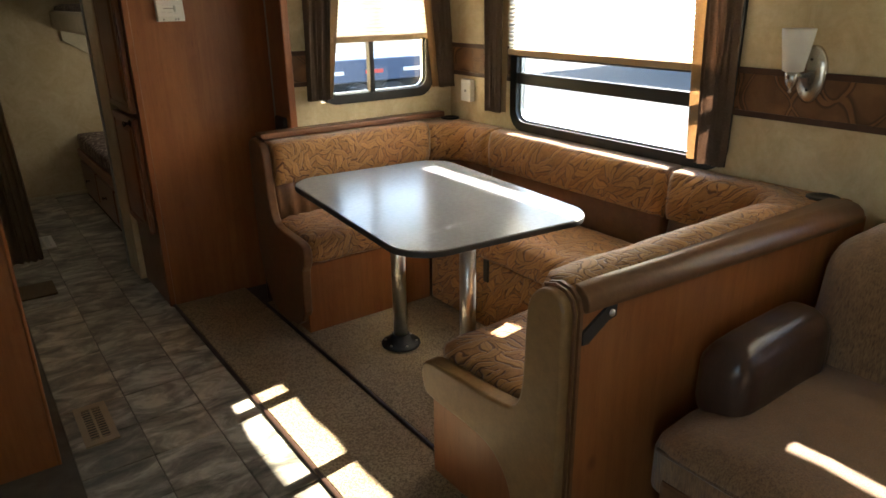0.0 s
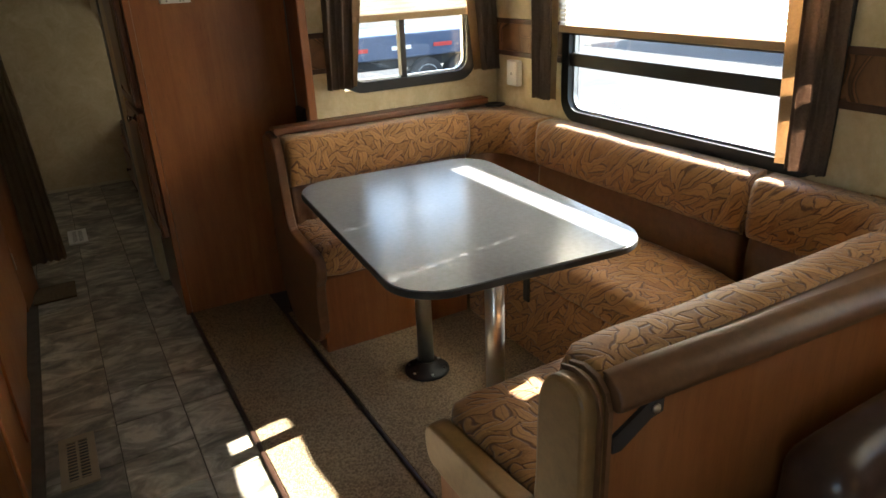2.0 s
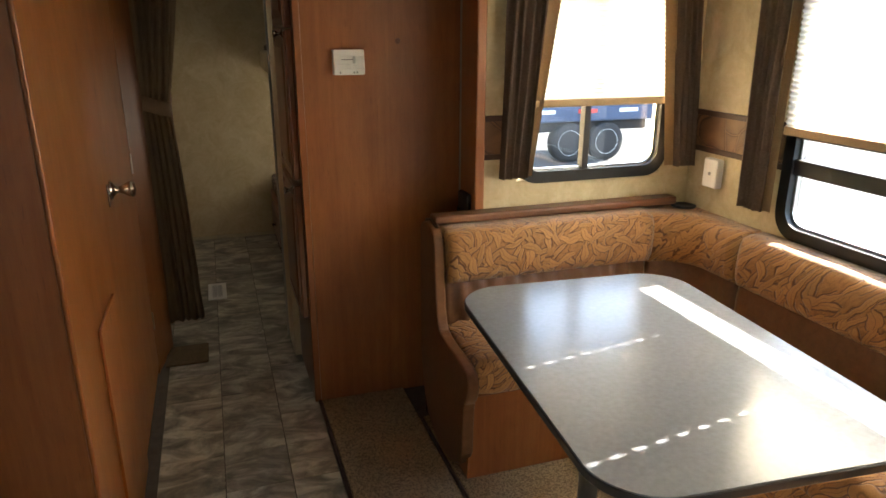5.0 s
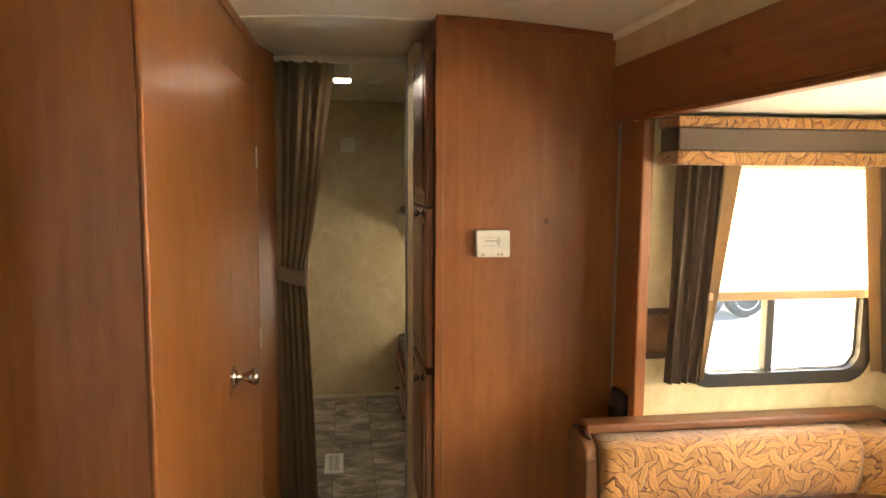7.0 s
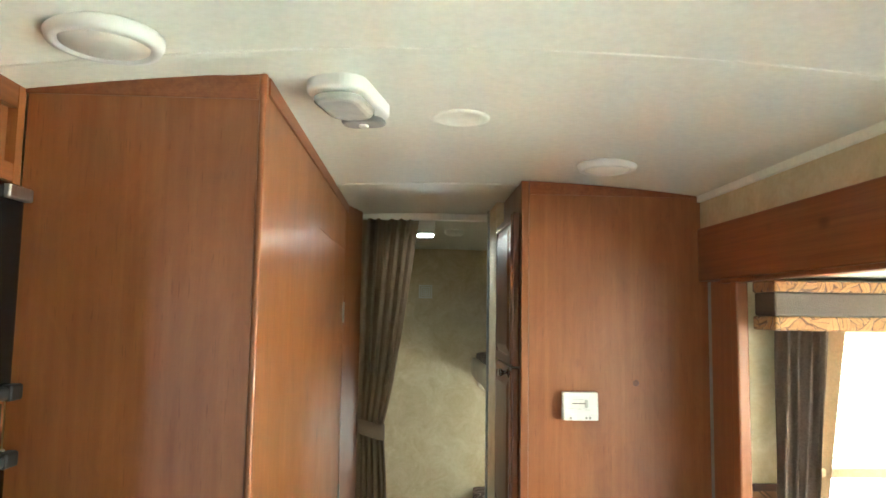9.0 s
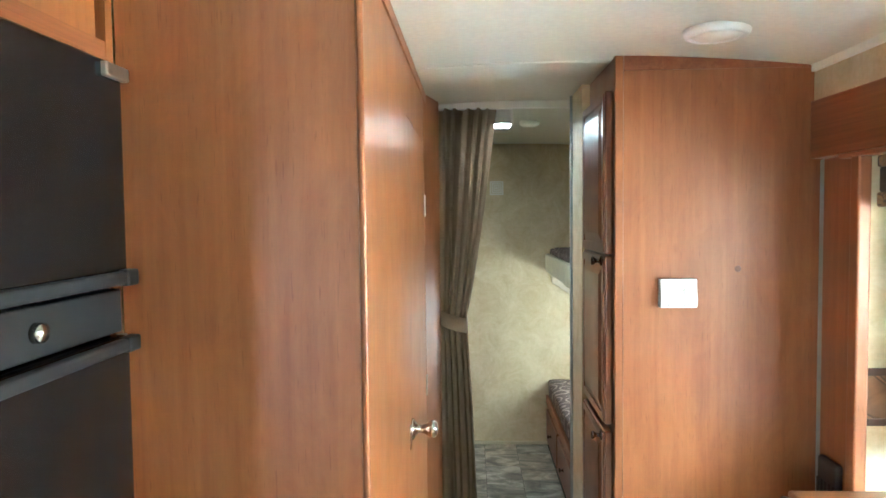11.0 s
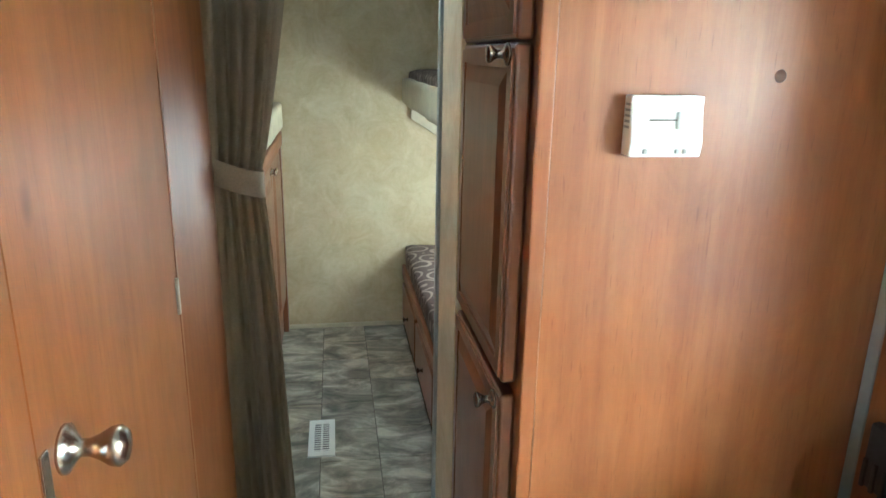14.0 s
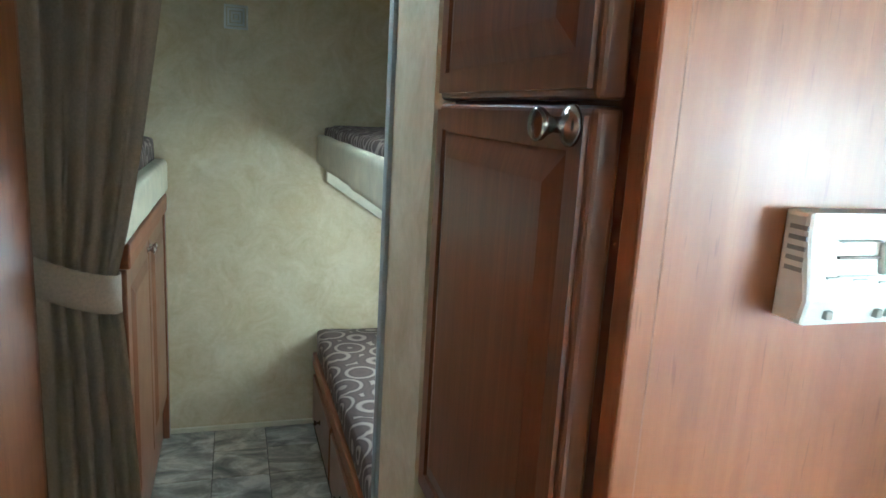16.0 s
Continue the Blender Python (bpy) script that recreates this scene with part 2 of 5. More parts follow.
def paisley():
    m = material("paisley_mattress_cloth", (0.09, 0.06, 0.05), 0.8)
    p = coords(m, (1, 1, 1.0), (0, 0, 0.5))
    v = node(m, "TexVoronoi", Scale=7.5, Randomness=0.25)
    v.distance = "EUCLIDEAN"
    join(m, p, v.inputs["Vector"])
    rings = node(m, "Math")
    rings.operation = "PINGPONG"
    join(m, v.outputs["Distance"], rings.inputs[0])
    rings.inputs[1].default_value = 0.13
    c = ramp(m, rings.outputs[0], [(0.0, (0.3, 0.24, 0.2)), (0.03, (0.28, 0.22, 0.18)), (0.05, (0.075, 0.05, 0.04)), (0.13, (0.1, 0.065, 0.05))])
    join(m, c, base(m))
    bump(m, noise_of(m, coords(m), 200.0, 2), 0.2, 0.002)
    return m


def chenille():
    """Corded brown upholstery: narrow ribs, worn lighter in patches."""
    m = material("ribbed_brown_chenille", (0.21, 0.112, 0.048), 0.85)
    m.node_tree.nodes["Principled BSDF"].inputs["Sheen Weight"].default_value = 0.3
    rib = noise_of(m, coords(m, (1, 1, 0.1)), 260.0, 3, 0.7)
    worn = noise_of(m, coords(m), 16.0, 5, 0.65)
    c = ramp(m, rib, [(0.32, (0.12, 0.06, 0.025)), (0.62, (0.29, 0.16, 0.07))])
    d = ramp(m, worn, [(0.3, (0.72, 0.7, 0.68)), (0.68, (1, 1, 1))])
    join(m, blend(m, 1.0, c, d, "MULTIPLY"), base(m))
    bump(m, rib, 0.6, 0.004)
    return m


WALLPAPER = wallpaper()
CEILING = plain("cream_ceiling_panel", (0.85, 0.86, 0.78), 0.6, 0.05, 60.0, relief=0.08)
FABRIC = leaf_fabric("leaf_jacquard", (0.52, 0.255, 0.078), (0.4, 0.185, 0.053), (0.12, 0.045, 0.013))
VINYL = plain("brown_vinyl", (0.15, 0.068, 0.03), 0.38, 0.18, 40.0, relief=0.12)
VINYL_TAN = plain("tan_vinyl", (0.27, 0.15, 0.057), 0.4, 0.15, 40.0, relief=0.12)
VINYL_DARK = plain("dark_brown_vinyl", (0.05, 0.026, 0.018), 0.3, 0.2, 50.0, relief=0.12)
SUEDE = chenille()
CARPET = carpet("beige_cut_pile", (0.5, 0.375, 0.225), (0.15, 0.105, 0.06))
CARPET_BROWN = carpet("brown_cut_pile", (0.2, 0.14, 0.075), (0.1, 0.07, 0.035))
TILE = slate()
GROUT = plain("dark_grout", (0.1, 0.085, 0.07), 0.9, 0.2)
DRAPE = plain("brown_drape_cloth", (0.19, 0.13, 0.095), 0.85, 0.2, 150.0, relief=0.3)
DRAPE_LINING = plain("tan_drape_lining", (0.42, 0.29, 0.17), 0.85, 0.12, 150.0, relief=0.3)
HALL_CLOTH = plain("taupe_curtain_cloth", (0.35, 0.275, 0.2), 0.85, 0.12, 200.0, relief=0.3)
VALANCE_BAND = plain("taupe_valance_cloth", (0.11, 0.08, 0.06), 0.85, 0.15, 200.0, relief=0.3)
SHADE = shade_cloth("cream_pleated_shade", 0.7)
BLACKOUT = shade_cloth("blackout_shade", 0.04)
# denser cloth that cuts the light from the unseen sofa window
HEAVY = shade_cloth("dense_shade", 0.15)
GLASS = glass("window_glass")
BLACK = plain("black_window_frame", (0.01, 0.01, 0.011), 0.5, 0.2)
RUBBER_BLACK = plain("black_rubber", (0.04, 0.034, 0.032), 0.6, 0.2)
RUBBER = plain("grey_seal", (0.34, 0.35, 0.33), 0.6, 0.1)
WHITE = plain("white_plastic", (0.8, 0.8, 0.77), 0.4, 0.03)
PALE_GREY = plain("pale_grey_plastic", (0.55, 0.57, 0.55), 0.5, 0.05)
GREY = plain("grey_print", (0.33, 0.34, 0.35), 0.5, 0.05)
LAMINATE = plain("grey_laminate", (0.225, 0.24, 0.265), 0.22, 0.1, 70.0, relief=0.02)
EDGE = plain("black_table_edge", (0.03, 0.029, 0.03), 0.45, 0.2)
ALU = plain("brushed_aluminium", (0.62, 0.61, 0.59), 0.33, 0.06, 90.0, 1.0)
NICKEL = plain("brushed_nickel", (0.5, 0.47, 0.43), 0.26, 0.06, 90.0, 1.0)
PEWTER = plain("dark_pewter", (0.24, 0.21, 0.18), 0.22, 0.1, 90.0, 1.0)
DARKMETAL = plain("dark_bronze", (0.08, 0.06, 0.05), 0.35, 0.1, 60.0, 0.8)
FRIDGE = plain("black_fridge_panel", (0.006, 0.006, 0.007), 0.16, 0.2)
BORDER = border_print()
BORDER_EDGE = plain("dark_border_edge", (0.06, 0.026, 0.014), 0.5, 0.2)
LENS = plain("grey_lens", (0.5, 0.51, 0.48), 0.25, 0.08, 40.0)
FROST = plain("frosted_glass", (0.8, 0.77, 0.7), 0.35, 0.05, 30.0)
BUNK_EDGE = plain("cream_bunk_padding", (0.62, 0.56, 0.4), 0.6, 0.12, 14.0)
PAISLEY = paisley()
VENT_GLOW = glow("roof_vent_daylight", (1.0, 0.97, 0.9), 5.0)
CONCRETE = plain("grey_asphalt", (0.036, 0.037, 0.039), 0.9, 0.35, 0.35)
TRUCK_BLUE = plain("dark_blue_truck_paint", (0.05, 0.075, 0.13), 0.4, 0.2)
TYRE = plain("tyre_rubber", (0.02, 0.02, 0.02), 0.8, 0.2)
RIM = plain("pale_steel_rim", (0.8, 0.8, 0.8), 0.4, 0.1)
RED = plain("red_reflector", (0.5, 0.04, 0.03), 0.4, 0.1)
SIDING = plain("pale_metal_siding", (0.6, 0.61, 0.62), 0.6, 0.08, 3.0)


# ---- building blocks ----
def slab(bm, lo, hi, bevel=0.0, segments=2):
    """A box between two corners, with rounded edges."""
    made = bmesh.ops.create_cube(bm, size=1.0)["verts"]
    c = [(a + b) / 2 for a, b in zip(lo, hi)]
    d = [abs(b - a) for a, b in zip(lo, hi)]
    for v in made:
        v.co = Vector((c[0] + v.co.x * d[0], c[1] + v.co.y * d[1], c[2] + v.co.z * d[2]))
    if bevel:
        edges = list({e for v in made for e in v.link_edges})
        bmesh.ops.bevel(bm, geom=edges, offset=min(bevel, min(d) * 0.49), segments=segments, profile=0.5, affect="EDGES")
    return bm


def box(lo, hi, bevel=0.0, segments=2):
    return slab(bmesh.new(), lo, hi, bevel, segments)


def rod(bm, a, b, r1, r2=None, n=16):
    """A round bar from a to b."""
    a, b = Vector(a), Vector(b)
    m = Matrix.Translation((a + b) / 2) @ (b - a).to_track_quat("Z", "Y").to_matrix().to_4x4()
    bmesh.ops.create_cone(bm, cap_ends=True, segments=n, radius1=r1, radius2=r1 if r2 is None else r2, depth=(b - a).length, matrix=m)
    return bm


def lathe(bm, profile, m, n=24):
    """Turns a profile of (radius, height) about its z axis."""
    rings = []
    for r, h in profile:
        rings.append([bm.verts.new(m @ Vector((r * math.cos(2 * math.pi * k / n), r * math.sin(2 * math.pi * k / n), h))) for k in range(n)])
    for p, q in zip(rings, rings[1:]):
        for k in range(n):
            bm.faces.new((p[k], p[(k + 1) % n], q[(k + 1) % n], q[k]))
    for ring, flip in ((rings[0], True), (rings[-1], False)):
        bm.faces.new(ring[::-1] if flip else ring)
    bmesh.ops.recalc_face_normals(bm, faces=bm.faces)
    return bm


def extrude(bm, outline, axis, start, end, bevel=0.0, segments=2):
    """A closed outline of (u, v) drawn out along an axis."""
    def at(u, v, w):
        return {"x": (w, u, v), "y": (u, w, v), "z": (u, v, w)}[axis]
    low = [bm.verts.new(at(u, v, start)) for u, v in outline]
    high = [bm.verts.new(at(u, v, end)) for u, v in outline]
    faces = [bm.faces.new(low), bm.faces.new(high[::-1])]
    n = len(outline)
    for k in range(n):
        faces.append(bm.faces.new((low[k], high[k], high[(k + 1) % n], low[(k + 1) % n])))
    bmesh.ops.recalc_face_normals(bm, faces=bm.faces)
    if bevel:
        rim = [e for f in faces[:2] for e in f.edges]
        bmesh.ops.bevel(bm, geom=rim, offset=bevel, segments=segments, profile=0.5, affect="EDGES")
    return bm


def rounded(x0, y0, x1, y1, r, n=8):
    """The outline of a rectangle with round corners."""
    pts = []
    for cx, cy, a in ((x1 - r, y1 - r, 0), (x0 + r, y1 - r, 90), (x0 + r, y0 + r, 180), (x1 - r, y0 + r, 270)):
        for k in range(n + 1):
            w = radians(a + 90 * k / n)
            pts.append((cx + r * math.cos(w), cy + r * math.sin(w)))
    return pts


def cut_corners(pts, times=2):
    """Rounds an outline by cutting its corners."""
    for _ in range(times):
        pts = [(a[0] * w + b[0] * (1 - w), a[1] * w + b[1] * (1 - w)) for a, b in zip(pts, pts[1:] + pts[:1]) for w in (0.75, 0.25)]
    return pts


def mesh_object(name, bm, mat, smooth=False):
    me = bpy.data.meshes.new(name)
    bm.to_mesh(me)
    bm.free()
    me.materials.append(mat)
    if smooth:
        for p in me.polygons:
            p.use_smooth = True
    return new(name, me)


def part(name, bm, mat, parent, label="", smooth=False):
    ob = mesh_object(name, bm, mat, smooth)
    ob.parent = parent
    top = parent
    while top.parent:
        top = top.parent
    ob.matrix_parent_inverse = Matrix.Translation(-top.location) if parent is top else Matrix()
    return tagged(ob, label)


def thing(name, base_point, label, category, group="", kind=""):
    ob = new(name)
    ob.location = base_point
    ob.empty_display_size = 0.1
    return tagged(ob, label, category, group, kind)


def setting(name, bm, mat, label, category, smooth=False):
    return tagged(mesh_object(name, bm, mat, smooth), label, category, kind="structure")


def ring(bm, outer, inner, axis, start, end):
    """A frame between two outlines of equal count."""
    def at(p, w):
        u, v = p
        return (w, u, v) if axis == "x" else (u, w, v) if axis == "y" else (u, v, w)
    n = len(outer)
    loops = [[bm.verts.new(at(p, w)) for p in o] for o, w in ((outer, start), (inner, start), (inner, end), (outer, end))]
    for a in range(4):
        for k in range(n):
            bm.faces.new((loops[a][k], loops[a][(k + 1) % n], loops[(a + 1) % 4][(k + 1) % n], loops[(a + 1) % 4][k]))
    bmesh.ops.recalc_face_normals(bm, faces=bm.faces)
    return bm


def wall_with_hole(lo, hi, axis, hole):
    """A wall slab, thin along axis, with one opening (a0, z0, a1, z1)."""
    a0, z0, a1, z1 = hole
    k, thin = (1, 0) if axis == "x" else (0, 1)
    outer = [(lo[k], lo[2]), (hi[k], lo[2]), (hi[k], hi[2]), (lo[k], hi[2])]
    return ring(bmesh.new(), outer, [(a0, z0), (a1, z0), (a1, z1), (a0, z1)], axis, lo[thin], hi[thin])


# ---- the setting ----
CEIL, SLIDE_CEIL = 2.075, 1.742
OUT_X, SLIDE_X, END_Y = 3.05, 2.15, 3.71     # slide-out: window wall, opening, end wall
BOX_X, BOX_Y, FRIDGE_X = 0.94, 2.976, 0.53   # bathroom box and fridge front
PAN_X, PAN_Y = 1.535, 3.97                   # pantry corner
BACK_Y, FRONT_Y, LEFT_X, RIGHT_X = 6.5, -1.5, -0.1, 2.22
LOW = -0.05


def crown(x):
    return 2.062 - 0.075 * (x - 1.4) ** 2


def arched_ceiling():
    xs = [LEFT_X - 0.1 + k * (RIGHT_X + 0.25 - LEFT_X) / 24 for k in range(25)]
    outline = [(x, crown(x)) for x in xs] + [(x, crown(x) + 0.06) for x in reversed(xs)]
    return extrude(bmesh.new(), outline, "y", FRONT_Y - 0.1, BACK_Y + 0.1)


floor = setting("floor", box((LEFT_X, FRONT_Y, LOW), (OUT_X, BACK_Y, -0.006)), GROUT, "dark grout bed under slate-look floor tiles", "floor")
setting("ceiling", arched_ceiling(), CEILING, "cream panelled ceiling, slightly arched", "ceiling", True)
setting("ceiling_slide_out", box((SLIDE_X + 0.03, -0.6, SLIDE_CEIL), (OUT_X + 0.06, END_Y + 0.06, SLIDE_CEIL + 0.05)), CEILING, "lower cream ceiling of the slide-out", "ceiling")
setting("carpet_aisle", box((1.585, FRONT_Y, -0.004), (1.925, PAN_Y - 0.002, 0.004), 0.003), CARPET, "speckled beige cut-pile carpet strip", "carpet")
setting("carpet_slide_out", box((1.939, -0.6, -0.004), (OUT_X, END_Y, 0.012), 0.004), CARPET, "speckled beige carpet of the slide-out", "carpet")
setting("trim_carpet_edge", box((1.568, FRONT_Y, -0.004), (1.583, PAN_Y - 0.002, 0.007), 0.003), VINYL_DARK, "dark brown binding between tile and carpet", "trim")
setting("trim_slide_edge", box((1.927, -0.6, -0.004), (1.937, END_Y, 0.014), 0.003), VINYL_DARK, "dark strip along the slide-out carpet", "trim")
setting("wall_slide_window", wall_with_hole((OUT_X, 1.66, LOW), (OUT_X + 0.05, END_Y, SLIDE_CEIL), "x", (2.13, 0.815, 3.2, 1.6)), WALLPAPER, "mottled beige wallpapered wall with the wide window", "wall")
setting("wall_slide_sofa", wall_with_hole((OUT_X, -0.6, LOW), (OUT_X + 0.05, 1.66, SLIDE_CEIL), "x", (0.45, 0.93, 1.5, 1.6)), WALLPAPER, "beige wallpapered wall behind the sofa", "wall")
setting("wall_slide_end", wall_with_hole((SLIDE_X, END_Y, LOW), (OUT_X + 0.05, END_Y + 0.05, SLIDE_CEIL), "y", (2.3, 0.92, 2.91, 1.6)), WALLPAPER, "mottled beige wallpapered end wall with the small window", "wall")
setting("wall_slide_front", box((SLIDE_X, -0.65, LOW), (OUT_X + 0.05, -0.6, SLIDE_CEIL)), WALLPAPER, "beige end wall of the slide-out", "wall")
setting("wall_front", box((LEFT_X - 0.1, FRONT_Y - 0.06, LOW), (RIGHT_X + 0.1, FRONT_Y, CEIL)), WALLPAPER, "beige front wall", "wall")
setting("wall_left", wall_with_hole((LEFT_X - 0.06, FRONT_Y, LOW), (LEFT_X, BACK_Y, CEIL), "x", (-0.36, 0.22, 0.16, 1.78)), WALLPAPER, "beige side wall with the open entry", "wall")
setting("wall_right_front", box((2.2, FRONT_Y, LOW), (2.26, -0.65, CEIL)), WALLPAPER, "beige side wall in front of the slide-out", "wall")
setting("wall_right_rear", wall_with_hole((RIGHT_X, 3.99, LOW), (RIGHT_X + 0.06, BACK_Y, CEIL), "x", (5.2, 0.62, 6.1, 1.12)), WALLPAPER, "beige side wall of the bunk room", "wall")
setting("wall_back", box((LEFT_X, BACK_Y, LOW), (RIGHT_X + 0.06, BACK_Y + 0.06, CEIL)), WALLPAPER, "mottled beige rear wall of the bunk room", "wall")
setting("wall_bunk_left", box((LEFT_X, 4.622, LOW), (0.92, 4.69, CEIL)), WALLPAPER, "beige partition beside the bunk room", "wall")
setting("wall_jamb", box((1.53, 4.42, LOW), (RIGHT_X, 4.676, CEIL)), WALLPAPER, "beige partition end beside the bunk room opening", "wall")
setting("trim_bath_jamb", extrude(bmesh.new(), [(0.9, 4.46), (0.9395, 4.46), (0.985, 4.685), (0.985, 4.696), (0.9, 4.696)], "z", LOW, CEIL), CHERRY, "dark cherry jamb strip at the bathroom corner", "trim")
setting("trim_jamb_corner", box((1.522, 4.655, LOW), (1.562, 4.684, CEIL), 0.003), RUBBER, "pale grey corner strip on the partition", "trim")
setting("wall_above_slide", box((SLIDE_X, -0.65, 1.912), (SLIDE_X + 0.06, PAN_Y, CEIL)), WALLPAPER, "beige strip above the slide-out beam", "wall")
setting("trim_ceiling_right", box((SLIDE_X - 0.012, -0.65, 2.0), (SLIDE_X + 0.004, PAN_Y - 0.002, 2.03), 0.004), CEILING, "cream cove strip under the ceiling", "trim")
setting("beam_slide", box((SLIDE_X - 0.012, -0.65, 1.74), (SLIDE_X + 0.06, PAN_Y - 0.003, 1.912), 0.004), CHERRY_FLAT, "long cherry beam over the slide-out opening", "beam")
setting("trim_beam_edge", box((SLIDE_X - 0.018, -0.65, 1.726), (SLIDE_X + 0.02, 3.8, 1.74), 0.004), CHERRY_FLAT, "rounded cherry edge under the beam", "trim")
setting("trim_slide_flange", box((SLIDE_X + 0.016, END_Y + 0.004, LOW), (SLIDE_X + 0.052, PAN_Y - 0.031, 1.738), 0.004), CHERRY, "cherry flange beside the slide-out opening", "trim")
setting("trim_slide_post", box((SLIDE_X - 0.016, END_Y - 0.012, 0.8), (SLIDE_X + 0.02, END_Y + 0.03, 1.732), 0.006), CHERRY, "slim rounded cherry post at the slide-out corner", "trim")
setting("trim_seal", box((SLIDE_X + 0.019, PAN_Y - 0.03, LOW), (SLIDE_X + 0.045, PAN_Y - 0.001, 1.738), 0.004), RUBBER, "pale grey rubber seal strip", "trim")
setting("baseboard", box((0.97, BACK_Y - 0.012, 0), (1.63, BACK_Y + 0.002, 0.022), 0.003), BUNK_EDGE, "thin cream skirting at the rear wall", "baseboard")
for y in (2.876, 4.045):
    setting("trim_ceiling_seam", extrude(bmesh.new(), [(x, crown(x) - 0.0015) for x in (0.5, 0.8, 1.1, 1.4, 1.7, 2.0, 2.15)] + [(x, crown(x) + 0.003) for x in (2.15, 2.0, 1.7, 1.4, 1.1, 0.8, 0.5)], "y", y - 0.011, y + 0.011), CEILING, "thin cream batten over a ceiling joint", "trim")
setting("trim_curtain_track", box((0.95, 4.745, 2.028), (1.6, 4.775, 2.06), 0.003), WHITE, "white curtain track on the ceiling", "trim")


def border(lo, hi, axis):
    """A stretch of embossed border with its two dark edge strips."""
    k = 0 if axis == "x" else 1
    setting("trim_border", box(lo, hi), BORDER, "brown embossed wall border with curling vines", "trim")
    for z0, z1 in ((lo[2] - 0.012, lo[2] + 0.008), (hi[2] - 0.008, hi[2] + 0.012)):
        p, q = list(lo), list(hi)
        p[2], q[2] = z0, z1
        p[k] -= 0.004
        setting("trim_border_edge", box(p, q, 0.002), BORDER_EDGE, "dark edge strip of the wall border", "trim")


border((OUT_X - 0.004, -0.6, 1.005), (OUT_X + 0.002, 2.125, 1.14), "x")
border((OUT_X - 0.004, 3.21, 1.018), (OUT_X + 0.002, END_Y, 1.15), "x")
border((SLIDE_X + 0.02, END_Y - 0.004, 1.018), (2.292, END_Y + 0.002, 1.15), "y")
border((2.918, END_Y - 0.004, 1.018), (OUT_X, END_Y + 0.002, 1.15), "y")


block = tagged(mesh_object("slide_seal", box((2.142, 3.8, 0.74), (2.1655, 3.905, 0.86), 0.01, 3), RUBBER_BLACK), "black ribbed rubber seal block at the slide-out corner", "seal")
for k in range(5):
    part("fin", box((2.137, 3.806 + 0.021 * k, 0.742), (2.143, 3.814 + 0.021 * k, 0.795), 0.002), RUBBER_BLACK, block)


# ---- windows ----
def pane_sheet(u0, v0, u1, v1, axis, at):
    lo, hi = ((at, u0, v0), (at + 0.004, u1, v1)) if axis == "x" else ((u0, at, v0), (u1, at + 0.004, v1))
    return box(lo, hi)


def window(name, u0, v0, u1, v1, axis, at, label, bars, panes):
    w = thing(name, (at, (u0 + u1) / 2, v0) if axis == "x" else ((u0 + u1) / 2, at, v0), label, "window", kind="structure")
    part("window_frame", ring(bmesh.new(), rounded(u0 - 0.03, v0 - 0.03, u1 + 0.03, v1 + 0.03, 0.09), rounded(u0 + 0.012, v0 + 0.012, u1 - 0.012, v1 - 0.012, 0.06), axis, at - 0.012, at + 0.04), BLACK, w)
    part("inner_frame", ring(bmesh.new(), rounded(u0 + 0.01, v0 + 0.01, u1 - 0.01, v1 - 0.01, 0.06), rounded(u0 + 0.02, v0 + 0.02, u1 - 0.02, v1 - 0.02, 0.052), axis, at + 0.012, at + 0.03), ALU, w)
    for a, b, c, d, mat, depth in bars:
        lo, hi = ((at - depth, a, b), (at + 0.03, c, d)) if axis == "x" else ((a, at - depth, b), (c, at + 0.03, d))
        part("mullion", box(lo, hi, 0.003), mat, w)
    for a, b, c, d in panes:
        p = part("pane", pane_sheet(a, b, c, d, axis, at + 0.02), GLASS, w)
        p.visible_shadow = False
    return w


window("window_1", 2.13, 0.815, 3.2, 1.6, "x", OUT_X, "wide black-framed window with a raised shade over it",
       [(2.14, 1.0, 3.19, 1.05, BLACK, 0.006), (2.14, 1.118, 3.19, 1.148, BLACK, 0.01)], [(2.14, 0.825, 3.19, 1.01), (2.14, 1.05, 3.19, 1.59)])
w2 = window("window_2", 2.32, 0.94, 2.9, 1.6, "y", END_Y, "small black-framed sliding window with rounded corners",
            [(2.565, 0.95, 2.59, 1.59, BLACK, 0.006)], [(2.33, 0.95, 2.575, 1.59), (2.58, 0.95, 2.89, 1.59)])
window("window_3", 0.45, 0.93, 1.5, 1.6, "x", OUT_X, "black-framed window behind the sofa", [(0.46, 1.06, 1.49, 1.09, BLACK, 0.006)], [(0.46, 0.94, 1.49, 1.59)])


